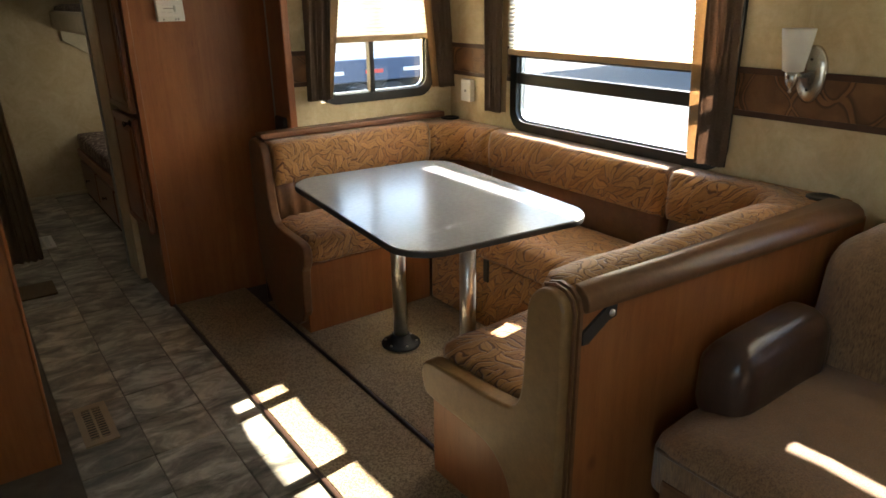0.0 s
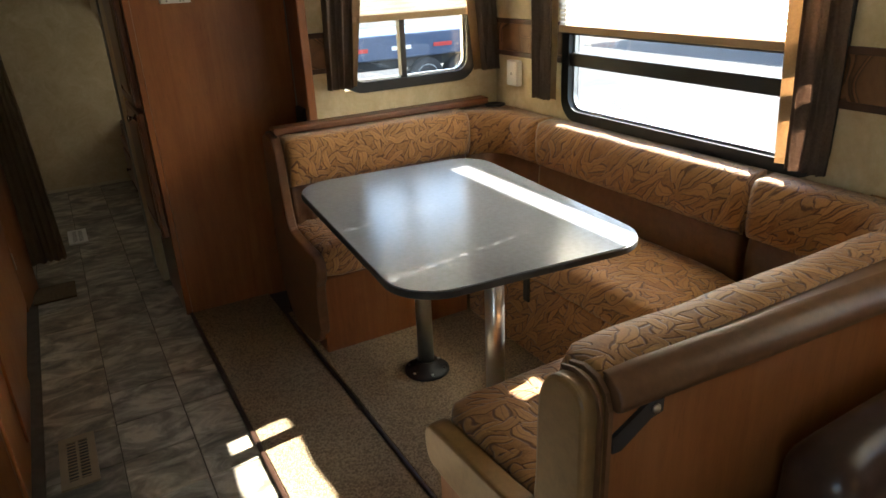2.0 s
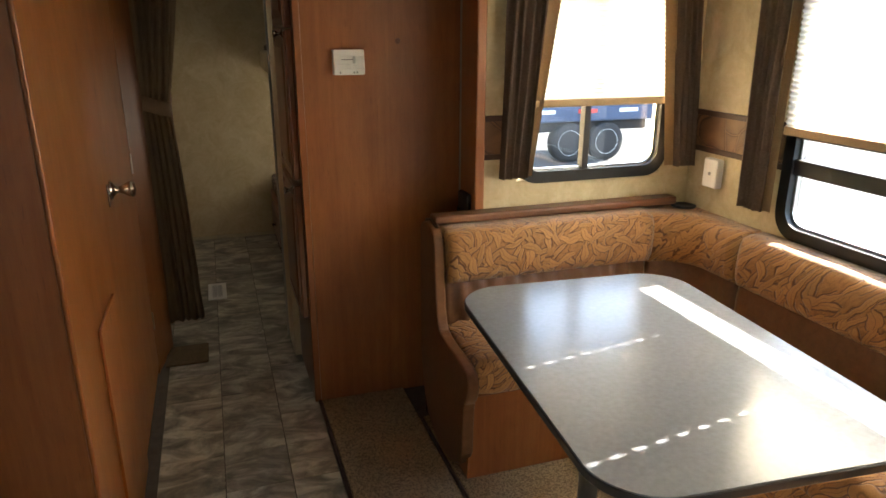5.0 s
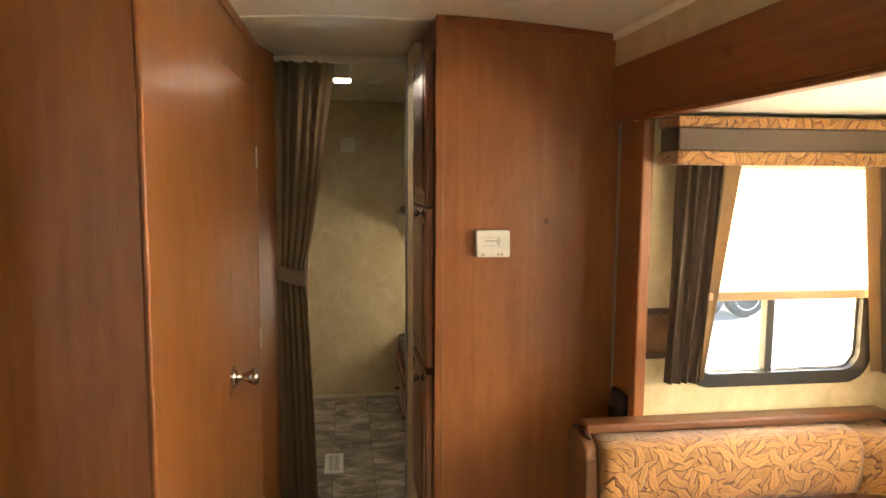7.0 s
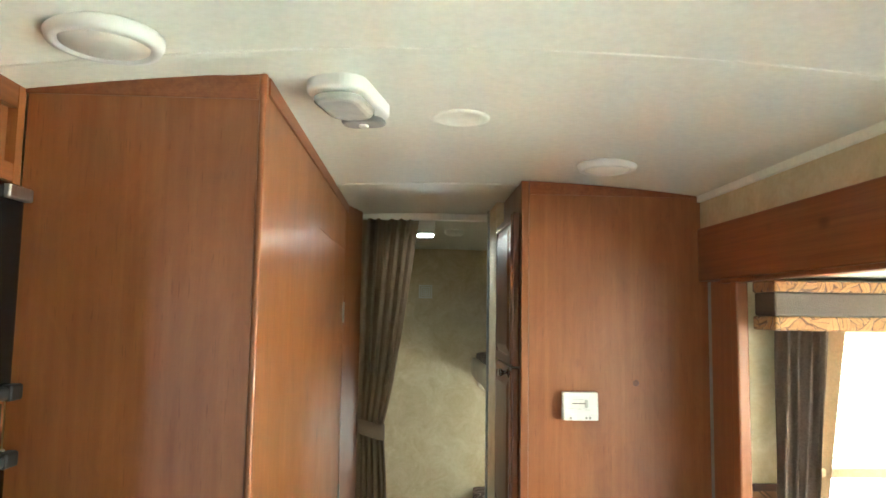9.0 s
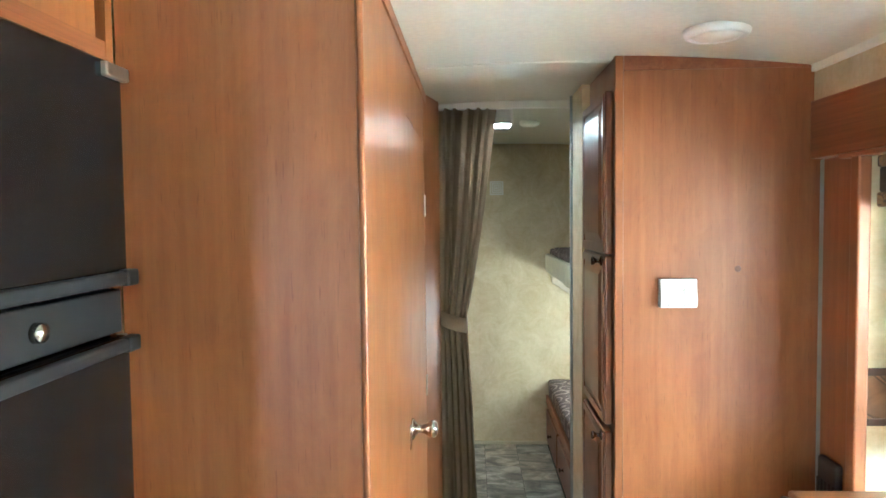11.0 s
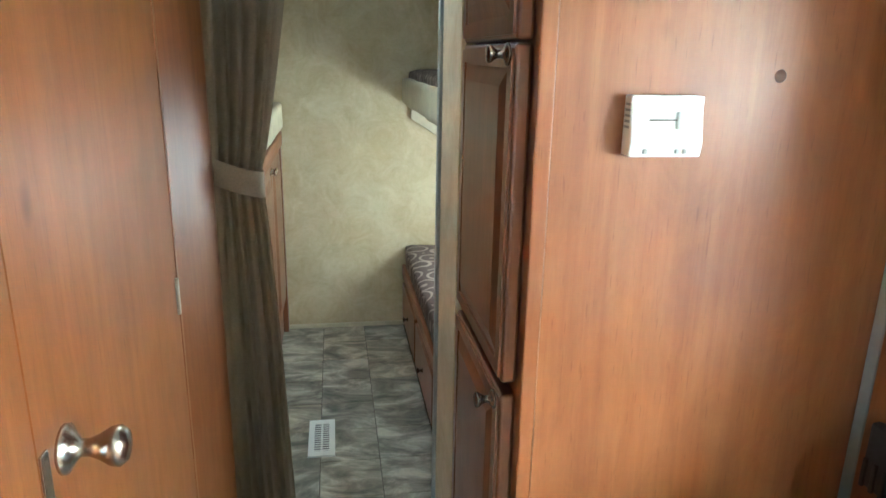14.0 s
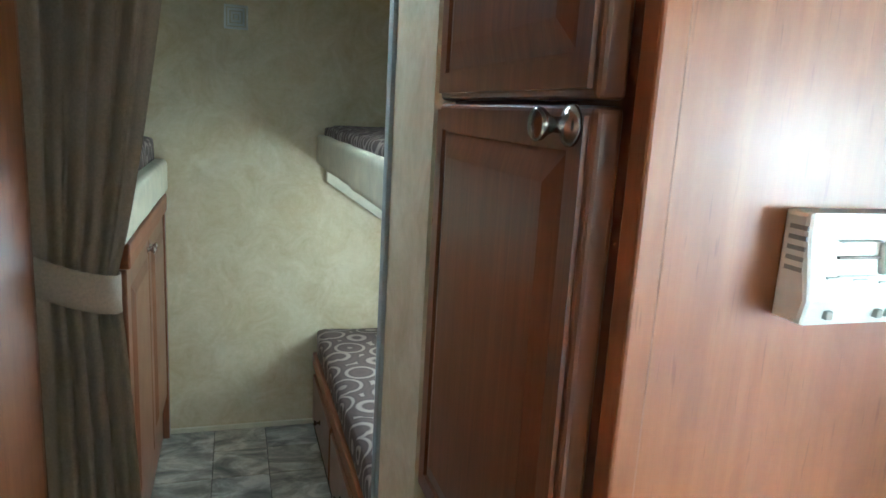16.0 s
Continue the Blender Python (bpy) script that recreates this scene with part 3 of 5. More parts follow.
def shade(name, u0, u1, z0, z1, axis, at, side, label, cloth=None, cords=()):
    """A pleated shade with its bottom rail. cords: where its lift cords run, with a hole in every second pleat."""
    s = thing(name, (at, (u0 + u1) / 2, z0) if axis == "x" else ((u0 + u1) / 2, at, z0), label, "window shade", "pleated window shades")
    n = round((z1 - z0) / 0.0172) * 2
    cuts = [u0] + [c + e for c in cords for e in (-0.0026, 0.0026)] + [u1]
    bm = bmesh.new()
    rows = []
    for k in range(n + 1):
        d, z = (0.0 if k % 2 else 0.009) * side, z0 + 0.012 + (z1 - z0 - 0.012) * k / n
        rows.append([bm.verts.new((at + d, u, z) if axis == "x" else (u, at + d, z)) for u in cuts])
    for k, (a, b) in enumerate(zip(rows, rows[1:])):
        for i in range(len(cuts) - 1):
            if not (i % 2 and k % 4 == 1):
                bm.faces.new((a[i], a[i + 1], b[i + 1], b[i]))
    part("pleats", bm, cloth or SHADE, s)
    lo, hi = ((at - 0.012, u0, z0 - 0.012), (at + 0.012, u1, z0 + 0.014)) if axis == "x" else ((u0, at - 0.012, z0 - 0.012), (u1, at + 0.012, z0 + 0.014))
    part("bottom_rail", box(lo, hi, 0.004), DRAPE_LINING, s, "tan bottom rail")
    head_lo, head_hi = ((at - 0.02, u0, z1 - 0.01), (at + 0.02, u1, z1 + 0.02)) if axis == "x" else ((u0, at - 0.02, z1 - 0.01), (u1, at + 0.02, z1 + 0.02))
    part("head_rail", box(head_lo, head_hi, 0.004), WHITE, s)
    return s


shade("window_shade", 2.14, 3.21, 1.142, 1.64, "x", 3.012, -1, "cream pleated shade lowered halfway over the wide window", None, (2.535, 2.895))
shade("window_shade", 2.33, 2.915, 1.2, 1.64, "y", 3.676, -1, "cream pleated shade lowered halfway over the small window")
shade("window_shade", 0.44, 1.51, 1.05, 1.64, "x", 3.012, -1, "cream pleated shade lowered over the sofa window", HEAVY)


def drape(name, axis, at, top, bottom, z0, z1, folds, depth, mat, label, lining=None, waist=None):
    """A hanging cloth: its extent (a, b) at the top and at the bottom, in folds. waist: (height, a, b) where it is tied."""
    d = thing(name, (at, bottom[0], z0) if axis == "x" else (bottom[0], at, z0), label, "curtain", "window curtains" if waist is None else "")
    bm = bmesh.new()
    nu, nz = folds * 10, 26
    grid = []
    for j in range(nz + 1):
        f = j / nz
        z = z0 + (z1 - z0) * f
        a, b = (bottom[i] + (top[i] - bottom[i]) * f for i in (0, 1))
        deep = depth
        if waist:
            h, wa, wb = waist
            if z < h:
                g = ((h - z) / (h - z0)) ** 0.6
                a, b = wa + (bottom[0] - wa) * g, wb + (bottom[1] - wb) * g
            else:
                g = ((z - h) / (z1 - h)) ** 0.8
                a, b = wa + (top[0] - wa) * g, wb + (top[1] - wb) * g
            deep = depth * (0.55 + 0.45 * g)
        if waist:
            deep *= 0.62 + 0.38 * min(1.0, abs(z - h) * 2.2 + 0.1) if z > h else 0.6
        row = []
        for i in range(nu + 1):
            u = i / nu
            w = 2 * math.pi * folds * (u + 0.05 * math.sin(5 * u + 1.2 * f + bottom[0] * 9) + 0.03 * math.sin(13 * u + 3 * f))
            off = deep * (math.sin(w) + 0.3 * math.sin(2 * w + 3 * f) + 0.5 * math.sin(w * 0.43 + 1.3)) + 0.3 * deep * noise.noise((u * 6, f * 3, top[0] * 5))
            p = a + (b - a) * u
            row.append(bm.verts.new((at + off, p, z) if axis == "x" else (p, at + off, z)))
        grid.append(row)
    for r, s in zip(grid, grid[1:]):
        for k in range(nu):
            bm.faces.new((r[k], r[k + 1], s[k + 1], s[k]))
    bmesh.ops.solidify(bm, geom=bm.faces[:], thickness=0.003)
    part("cloth", bm, mat, d, smooth=True)
    if lining:
        a0, a1, b0, b1 = lining
        bm = bmesh.new()
        rows = []
        for z, p, q in ((z0 + 0.004, b0, b1), (z1, a0, a1)):
            rows.append([bm.verts.new((at + o, c, z) if axis == "x" else (c, at + o, z)) for c, o in ((p, depth * 1.3), ((p + q) / 2, depth * 2.0), (q, depth * 1.1))])
        for k in range(2):
            bm.faces.new((rows[0][k], rows[0][k + 1], rows[1][k + 1], rows[1][k]))
        bmesh.ops.solidify(bm, geom=bm.faces[:], thickness=0.003)
        part("lining", bm, DRAPE_LINING, d, "tan lining edge", True)
    return d


drape("curtain", "x", 2.985, (3.235, 3.36), (3.24, 3.345), 0.865, 1.64, 4, 0.009, DRAPE, "dark brown pleated curtain hanging beside the wide window", (3.205, 3.24, 3.21, 3.245))
drape("curtain", "x", 2.975, (2.085, 2.215), (2.065, 2.175), 0.825, 1.64, 5, 0.011, DRAPE, "dark brown pleated curtain with a sunlit tan lining", (2.21, 2.27, 2.17, 2.22))
drape("curtain", "y", 3.645, (2.222, 2.375), (2.21, 2.315), 0.945, 1.6, 5, 0.011, DRAPE, "brown pleated curtain drawn aside from the small window", (2.365, 2.425, 2.305, 2.335))
drape("curtain", "y", 3.645, (2.87, 2.985), (2.935, 3.02), 0.95, 1.6, 4, 0.009, DRAPE, "brown pleated curtain with tan edge beside the small window", (2.825, 2.875, 2.895, 2.94))


def valance(lo, hi, axis, label):
    """A boxed valance in three bands."""
    v = thing("valance", ((lo[0] + hi[0]) / 2, (lo[1] + hi[1]) / 2, lo[2]), label, "valance", "window valances")
    z = [lo[2], lo[2] + (hi[2] - lo[2]) * 0.29, lo[2] + (hi[2] - lo[2]) * 0.77, hi[2]]
    for k, (mat, name) in enumerate(((FABRIC, "lower_band"), (VALANCE_BAND, "middle_band"), (FABRIC, "upper_band"))):
        e = 0.004 if k == 1 else 0.0
        p, q = [lo[0] + e, lo[1] + e, z[k]], [hi[0] - e, hi[1] - e, z[k + 1]]
        part(name, box(p, q, 0.006), mat, v)
    return v


valance((2.185, 3.585, 1.592), (3.046, END_Y - 0.002, 1.728), "y", "leaf fabric valance with a taupe band over small window")
valance((2.925, 2.05, 1.592), (OUT_X - 0.002, 3.4, 1.728), "x", "leaf fabric valance with a taupe band over wide window")


# ---- bathroom box, fridge and pantry ----
def turned(bm, profile, place, toward, n=20):
    m = Matrix.Translation(place) @ Vector(toward).to_track_quat("Z", "Y").to_matrix().to_4x4()
    return lathe(bm, profile, m, n)


def bathroom():
    """The cherry box of the bathroom, with its door, hinges and access hatch."""
    b = thing("wall_bathroom", (0.7, 3.8, 0), "cherry veneered walls of the bathroom box", "wall", kind="structure")
    part("front_panel", box((FRIDGE_X + 0.002, BOX_Y, LOW), (BOX_X - 0.008, BOX_Y + 0.02, CEIL)), CHERRY, b)
    part("side_panel", box((BOX_X - 0.02, BOX_Y + 0.022, LOW), (BOX_X, 3.735, CEIL)), CHERRY, b)
    part("side_panel_rear", box((BOX_X - 0.02, 4.443, LOW), (BOX_X, 4.458, CEIL)), CHERRY, b)
    part("door_header", box((BOX_X - 0.02, 3.735, 1.862), (BOX_X - 0.001, 4.443, CEIL)), CHERRY, b)
    part("corner_strip", box((BOX_X - 0.008, BOX_Y - 0.003, LOW), (BOX_X + 0.004, BOX_Y + 0.022, CEIL), 0.005, 3), CHERRY, b)
    part("top_strip", box((FRIDGE_X, BOX_Y - 0.006, 1.998), (BOX_X - 0.008, BOX_Y, 2.04), 0.002), CHERRY_FLAT, b)
    part("top_strip", box((BOX_X, BOX_Y + 0.022, 2.015), (BOX_X + 0.006, 4.6, 2.05), 0.002), CHERRY_FLAT, b)
    h = thing("access_hatch", (BOX_X + 0.005, 3.38, 0.05), "plain cherry access hatch low in the bathroom wall", "hatch")
    part("panel", box((BOX_X + 0.0005, 3.26, 0.06), (BOX_X + 0.007, 3.52, 0.705), 0.003), CHERRY, h)
    part("edge_strip", box((BOX_X + 0.0005, 3.248, 0.05), (BOX_X + 0.009, 3.259, 0.716), 0.003), CHERRY, h)
    part("edge_strip", box((BOX_X + 0.0005, 3.26, 0.706), (BOX_X + 0.009, 3.53, 0.716), 0.003), CHERRY, h)
    d = thing("door_1", (BOX_X - 0.01, 3.74, 0.03), "closed cherry veneer bathroom door with a nickel knob", "door", kind="structure")
    part("door_leaf", box((BOX_X - 0.024, 3.741, 0.03), (BOX_X - 0.001, 4.4425, 1.8605), 0.0004), CHERRY, d)
    knob = part("door_handle", turned(bmesh.new(), [(0.031, 0.0), (0.031, 0.006), (0.02, 0.012), (0.011, 0.02), (0.011, 0.03), (0.016, 0.042), (0.024, 0.055), (0.026, 0.066), (0.019, 0.074), (0.001, 0.077)], (BOX_X - 0.002, 3.81, 0.962), (1, 0, 0)), NICKEL, d, "brushed nickel door knob", True)
    part("latch_plate", box((BOX_X - 0.003, 3.742, 0.922), (BOX_X + 0.002, 3.762, 0.992), 0.001), NICKEL, d)
    for z in (0.25, 0.935, 1.62):
        part("hinge", box((BOX_X - 0.003, 4.424, z - 0.04), (BOX_X + 0.005, 4.435, z + 0.04), 0.002), ALU, d, "bright steel hinge")


bathroom()


def raised_door(parent, x, y0, y1, z0, z1, panels, name="door"):
    """A raised-panel door, stepped at its rim, that faces the aisle (towards lower x)."""
    d = part(name, box((x - 0.026, y0, z0), (x, y1, z1), 0.006, 3), CHERRY_DOOR, parent)
    part("rim", ring(bmesh.new(), [(y0 + 0.008, z0 + 0.008), (y1 - 0.008, z0 + 0.008), (y1 - 0.008, z1 - 0.008), (y0 + 0.008, z1 - 0.008)],
                     [(y0 + 0.032, z0 + 0.032), (y1 - 0.032, z0 + 0.032), (y1 - 0.032, z1 - 0.032), (y0 + 0.032, z1 - 0.032)], "x", x - 0.0305, x - 0.02), CHERRY_DOOR, d)
    for a, b in panels:
        outer = [(y0 + 0.036, a), (y1 - 0.036, a), (y1 - 0.036, b), (y0 + 0.036, b)]
        bm = bmesh.new()
        back = [bm.verts.new((x - 0.0265, u, v)) for u, v in outer]
        front = [bm.verts.new((x - 0.034, u + (0.028 if k in (0, 3) else -0.028), v + (0.028 if k < 2 else -0.028))) for k, (u, v) in enumerate(outer)]
        bm.faces.new(front)
        for k in range(4):
            bm.faces.new((back[k], back[(k + 1) % 4], front[(k + 1) % 4], front[k]))
        bmesh.ops.recalc_face_normals(bm, faces=bm.faces)
        part("raised_panel", bm, CHERRY_DOOR, d)
    return d


KNOB = [(0.011, 0.0), (0.011, 0.002), (0.005, 0.006), (0.005, 0.013), (0.009, 0.016), (0.0125, 0.02), (0.0115, 0.024), (0.001, 0.026)]


CUP_KNOB = [(0.0165, 0.0), (0.0165, 0.003), (0.012, 0.0055), (0.0065, 0.008), (0.006, 0.016), (0.0085, 0.021), (0.0125, 0.026), (0.0135, 0.03), (0.011, 0.0325), (0.001, 0.0335)]


def pantry():
    p = thing("pantry", (1.85, 4.2, 0), "tall cherry pantry cabinet reaching the ceiling, doors to the aisle", "cabinet")
    edge = PAN_X + 0.022
    part("front_panel", box((edge + 0.026, PAN_Y, LOW), (SLIDE_X + 0.07, PAN_Y + 0.02, CEIL)), CHERRY, p)
    part("corner_strip", box((edge, PAN_Y - 0.0035, LOW), (edge + 0.025, PAN_Y + 0.022, CEIL), 0.003, 2), CHERRY, p)
    part("stile", box((edge + 0.002, PAN_Y + 0.023, LOW), (edge + 0.02, 4.418, CEIL)), CHERRY_DOOR, p)
    upper = raised_door(p, edge + 0.001, 4.0, 4.4, 1.454, 1.962, ((1.49, 1.926),), "upper_door")
    middle = raised_door(p, edge + 0.001, 4.0, 4.4, 0.915, 1.45, ((0.951, 1.414),), "middle_door")
    lower = raised_door(p, edge + 0.001, 4.0, 4.4, 0.36, 0.893, ((0.396, 0.857),), "lower_door")
    # dark colour stands for the shade under the lower door
    part("shaded_toe", box((edge + 0.022, 4.0, LOW), (edge + 0.04, 4.418, 0.1)), GROUT, p, "toe strip coloured dark for the shade at the pantry foot")
    part("knob", turned(bmesh.new(), CUP_KNOB, (edge - 0.0295, 4.026, 1.434), (-1, 0, 0)), PEWTER, middle, "dark pewter knob", True)
    part("knob", turned(bmesh.new(), CUP_KNOB, (edge - 0.0295, 4.026, 0.875), (-1, 0, 0)), PEWTER, lower, "dark pewter knob", True)
    part("knot", turned(bmesh.new(), [(0.01, 0.0), (0.009, 0.0006), (0.001, 0.0007)], (1.93, PAN_Y, 1.41), (0, -1, 0), 14), CHERRY_DARK, p, "small dark knot in the veneer", True)
    part("top_strip", box((edge + 0.026, PAN_Y - 0.006, 2.015), (SLIDE_X - 0.014, PAN_Y, 2.06), 0.002), CHERRY_FLAT, p)


pantry()


def thermostat():
    t = thing("thermostat", (1.743, PAN_Y - 0.001, 1.338), "white plastic thermostat with a lever slot and switches", "thermostat")
    x0, x1, z0, z1 = 1.688, 1.8, 1.295, 1.381
    outline = [(PAN_Y - 0.0005, z0), (PAN_Y - 0.03, z0), (PAN_Y - 0.034, z0 + 0.02), (PAN_Y - 0.026, z1 - 0.02), (PAN_Y - 0.026, z1), (PAN_Y - 0.0005, z1)]
    part("case", extrude(bmesh.new(), outline, "x", x0, x1, 0.004), WHITE, t)
    part("slot", box((1.716, PAN_Y - 0.031, 1.3465), (1.76, PAN_Y - 0.0268, 1.3485)), DARKMETAL, t)
    part("slider", box((1.757, PAN_Y - 0.034, 1.334), (1.767, PAN_Y - 0.0268, 1.36), 0.003), PALE_GREY, t, "pale grey lever")
    for z in (1.333, 1.3595):
        part("printed_line", box((1.717, PAN_Y - 0.0325, z), (1.756, PAN_Y - 0.0268, z + 0.0009)), PALE_GREY, t)
    for k in range(3):
        part("printed_line", box((1.706 + 0.026 * k, PAN_Y - 0.0332, 1.3315 - 0.002 * k), (1.72 + 0.026 * k, PAN_Y - 0.0288, 1.333 - 0.002 * k)), PALE_GREY, t)
    for x in (1.708, 1.7575, 1.769):
        part("switch", box((x, PAN_Y - 0.036, 1.300), (x + 0.006, PAN_Y - 0.03, 1.307), 0.001), RUBBER, t)
    for k in range(5):
        part("vent_slit", box((x0 - 0.0006, PAN_Y - 0.025, 1.335 + 0.008 * k), (x0 + 0.001, PAN_Y - 0.008, 1.3385 + 0.008 * k)), GREY, t)


thermostat()


def fridge_wall():
    c = thing("fridge_cabinet", (0.2, 2.6, 0), "cherry cabinet surround with a recessed door above the fridge", "cabinet")
    x = FRIDGE_X
    part("stile", box((x - 0.02, 2.953, LOW), (x, BOX_Y - 0.002, 2.03)), CHERRY, c)
    part("stile", box((x - 0.02, 2.2, LOW), (x, 2.245, 2.03)), CHERRY, c)
    part("top_rail", box((x - 0.02, 2.247, 1.965), (x, 2.951, 2.03)), CHERRY_FLAT, c)
    part("lower_rail", box((x - 0.02, 2.247, 1.838), (x, 2.951, 1.868)), CHERRY_FLAT, c)
    part("recessed_door", box((x - 0.03, 2.247, 1.868), (x - 0.016, 2.951, 1.965)), CHERRY, c)
    part("side_panel", box((LEFT_X, 2.18, LOW), (x, 2.2, 2.03)), CHERRY, c)
    f = thing("refrigerator", (0.22, 2.59, 0.05), "black two-door refrigerator with long dark handles", "refrigerator")
    part("body", box((LEFT_X + 0.02, 2.252, 0.05), (x - 0.005, 2.948, 1.832), 0.004), FRIDGE, f)
    up = part("freezer_door", box((x - 0.003, 2.256, 1.475), (x + 0.03, 2.9440, 1.828), 0.01, 3), FRIDGE, f)
    lo = part("lower_door", box((x - 0.003, 2.256, 0.07), (x + 0.03, 2.9440, 1.395), 0.01, 3), FRIDGE, f)
    part("control_panel", box((x - 0.003, 2.26, 1.4), (x + 0.018, 2.94, 1.47), 0.003), BLACK, f)
    part("dial", turned(bmesh.new(), [(0.014, 0.0), (0.013, 0.012), (0.001, 0.014)], (x + 0.018, 2.72, 1.435), (1, 0, 0)), NICKEL, f, "small nickel control dial", True)
    part("handle", box((x + 0.026, 2.262, 1.478), (x + 0.043, 2.941, 1.5), 0.006, 3), BLACK, up)
    part("handle", box((x + 0.026, 2.262, 1.372), (x + 0.043, 2.941, 1.393), 0.006, 3), BLACK, lo)
    part("cap", box((x + 0.026, 2.911, 1.476), (x + 0.046, 2.947, 1.502), 0.004), BLACK, up)
    part("cap", box((x + 0.026, 2.911, 1.37), (x + 0.046, 2.947, 1.395), 0.004), BLACK, lo)
    part("edge_trim", box((x + 0.005, 2.9445, 0.07), (x + 0.022, 2.95, 1.395), 0.002), ALU, lo)
    part("edge_trim", box((x + 0.005, 2.9445, 1.475), (x + 0.022, 2.95, 1.828), 0.002), ALU, up)
    part("top_hinge", box((x + 0.026, 2.88, 1.80), (x + 0.04, 2.947, 1.822), 0.003), ALU, up)


fridge_wall()


# ---- dinette ----
BACK_X, FAR_Y, NEAR_Y = 3.035, 3.655, 1.715   # back line of the upholstery
TURN_R = 0.24


def back_path():
    """Points and inward normals along the back line of the U, from the far aisle end to the near one."""
    pts = []

    def straight(a, b):
        n = max(2, int((Vector(b) - Vector(a)).length / 0.012))
        d = (Vector(b) - Vector(a)).normalized()
        for k in range(n):
            pts.append((Vector(a).lerp(Vector(b), k / n), Vector((d.y, -d.x))))

    def arc(c, a0, a1):
        for k in range(24):
            w = radians(a0 + (a1 - a0) * k / 24)
            pts.append((Vector((c[0] + TURN_R * math.cos(w), c[1] + TURN_R * math.sin(w))), -Vector((math.cos(w), math.sin(w)))))
    straight((1.985, FAR_Y), (BACK_X - TURN_R, FAR_Y))
    arc((BACK_X - TURN_R, FAR_Y - TURN_R), 90, 0)
    straight((BACK_X, FAR_Y - TURN_R), (BACK_X, NEAR_Y + TURN_R))
    arc((BACK_X - TURN_R, NEAR_Y + TURN_R), 0, -90)
    straight((BACK_X - TURN_R, NEAR_Y), (1.88, NEAR_Y))
    return pts


PATH_U = back_path()


def stretch(test):
    """The longest run of the back line on which a test holds."""
    return [q for q in PATH_U if test(*q[0])]


def swept(run, profile, pucker=0.0, seed=0, pitch=210):
    """Draws a profile of (depth, height) along a stretch of the back line; pucker gathers the cloth."""
    bm = bmesh.new()
    rings = []
    s = 0.0
    last = run[0][0]
    for i, (p, n) in enumerate(run):
        s += (p - last).length
        last = p
        end = min(i, len(run) - 1 - i)
        tuck = 0.012 * max(0.0, 1 - end / 2.0)
        ring_pts = []
        for k, (d, z) in enumerate(profile):
            wob = noise.noise((s * 7 + seed, k * 0.25, seed)) * 0.006
            gather = pucker * math.sin(s * pitch + k * 0.5 + 2.5 * noise.noise((s * 20, k * 0.5, seed))) * (0.4 + 0.6 * abs(noise.noise((s * 9, k * 0.3, 4.0))))
            mid = 0.0 if k in (0, len(profile) - 1) else 1.0
            depth = d + mid * (wob + gather - tuck)
            q = p + n * depth
            ring_pts.append(bm.verts.new((q.x, q.y, z + mid * (wob * 0.5 - tuck * 0.4))))
        rings.append(ring_pts)
    m = len(profile)
    for a, b in zip(rings, rings[1:]):
        for k in range(m):
            bm.faces.new((a[k], a[(k + 1) % m], b[(k + 1) % m], b[k]))
    bm.faces.new(rings[0])
    bm.faces.new(rings[-1][::-1])
    bmesh.ops.recalc_face_normals(bm, faces=bm.faces)
    return bm


def roll(z0, z1, d0, d1, n=7):
    """A profile: flat behind, plump in front, round on top."""
    pts = [(d0, z0)]
    for k in range(n + 1):
        w = -math.pi / 2 + math.pi * k / n
        r = (z1 - z0) / 2
        bulge = abs(math.cos(w)) ** 0.55
        pts.append((d1 - 0.045 + 0.045 * bulge, (z0 + z1) / 2 + r * math.copysign(abs(math.sin(w)) ** 0.8, math.sin(w))))
    pts.append((d0, z1))
    return pts


def cushion(lo, hi, bevel, crown_by=0.012, seed=1):
    """A plump seat cushion with creases."""
    bm = box(lo, hi)
    bmesh.ops.subdivide_edges(bm, edges=bm.edges[:], cuts=14, use_grid_fill=True)
    c = [(a + b) / 2 for a, b in zip(lo, hi)]
    h = [(b - a) / 2 for a, b in zip(lo, hi)]
    for v in bm.verts:
        u = [(v.co[k] - c[k]) / h[k] for k in range(3)]
        w = [max(-h[k] + bevel, min(h[k] - bevel, v.co[k] - c[k])) for k in range(3)]
        off = Vector([v.co[k] - c[k] - w[k] for k in range(3)])
        if off.length > 1e-6:
            off = off.normalized() * min(bevel, off.length)
        v.co = Vector([c[k] + w[k] for k in range(3)]) + off
        if u[2] > 0.5:
            v.co.z += crown_by * (1 - u[0] ** 4) * (1 - u[1] ** 4)
        v.co += Vector((1, 1, 0.6)) * 0.006 * noise.noise(v.co * 9 + Vector((seed, 0, 0)))
    return bm


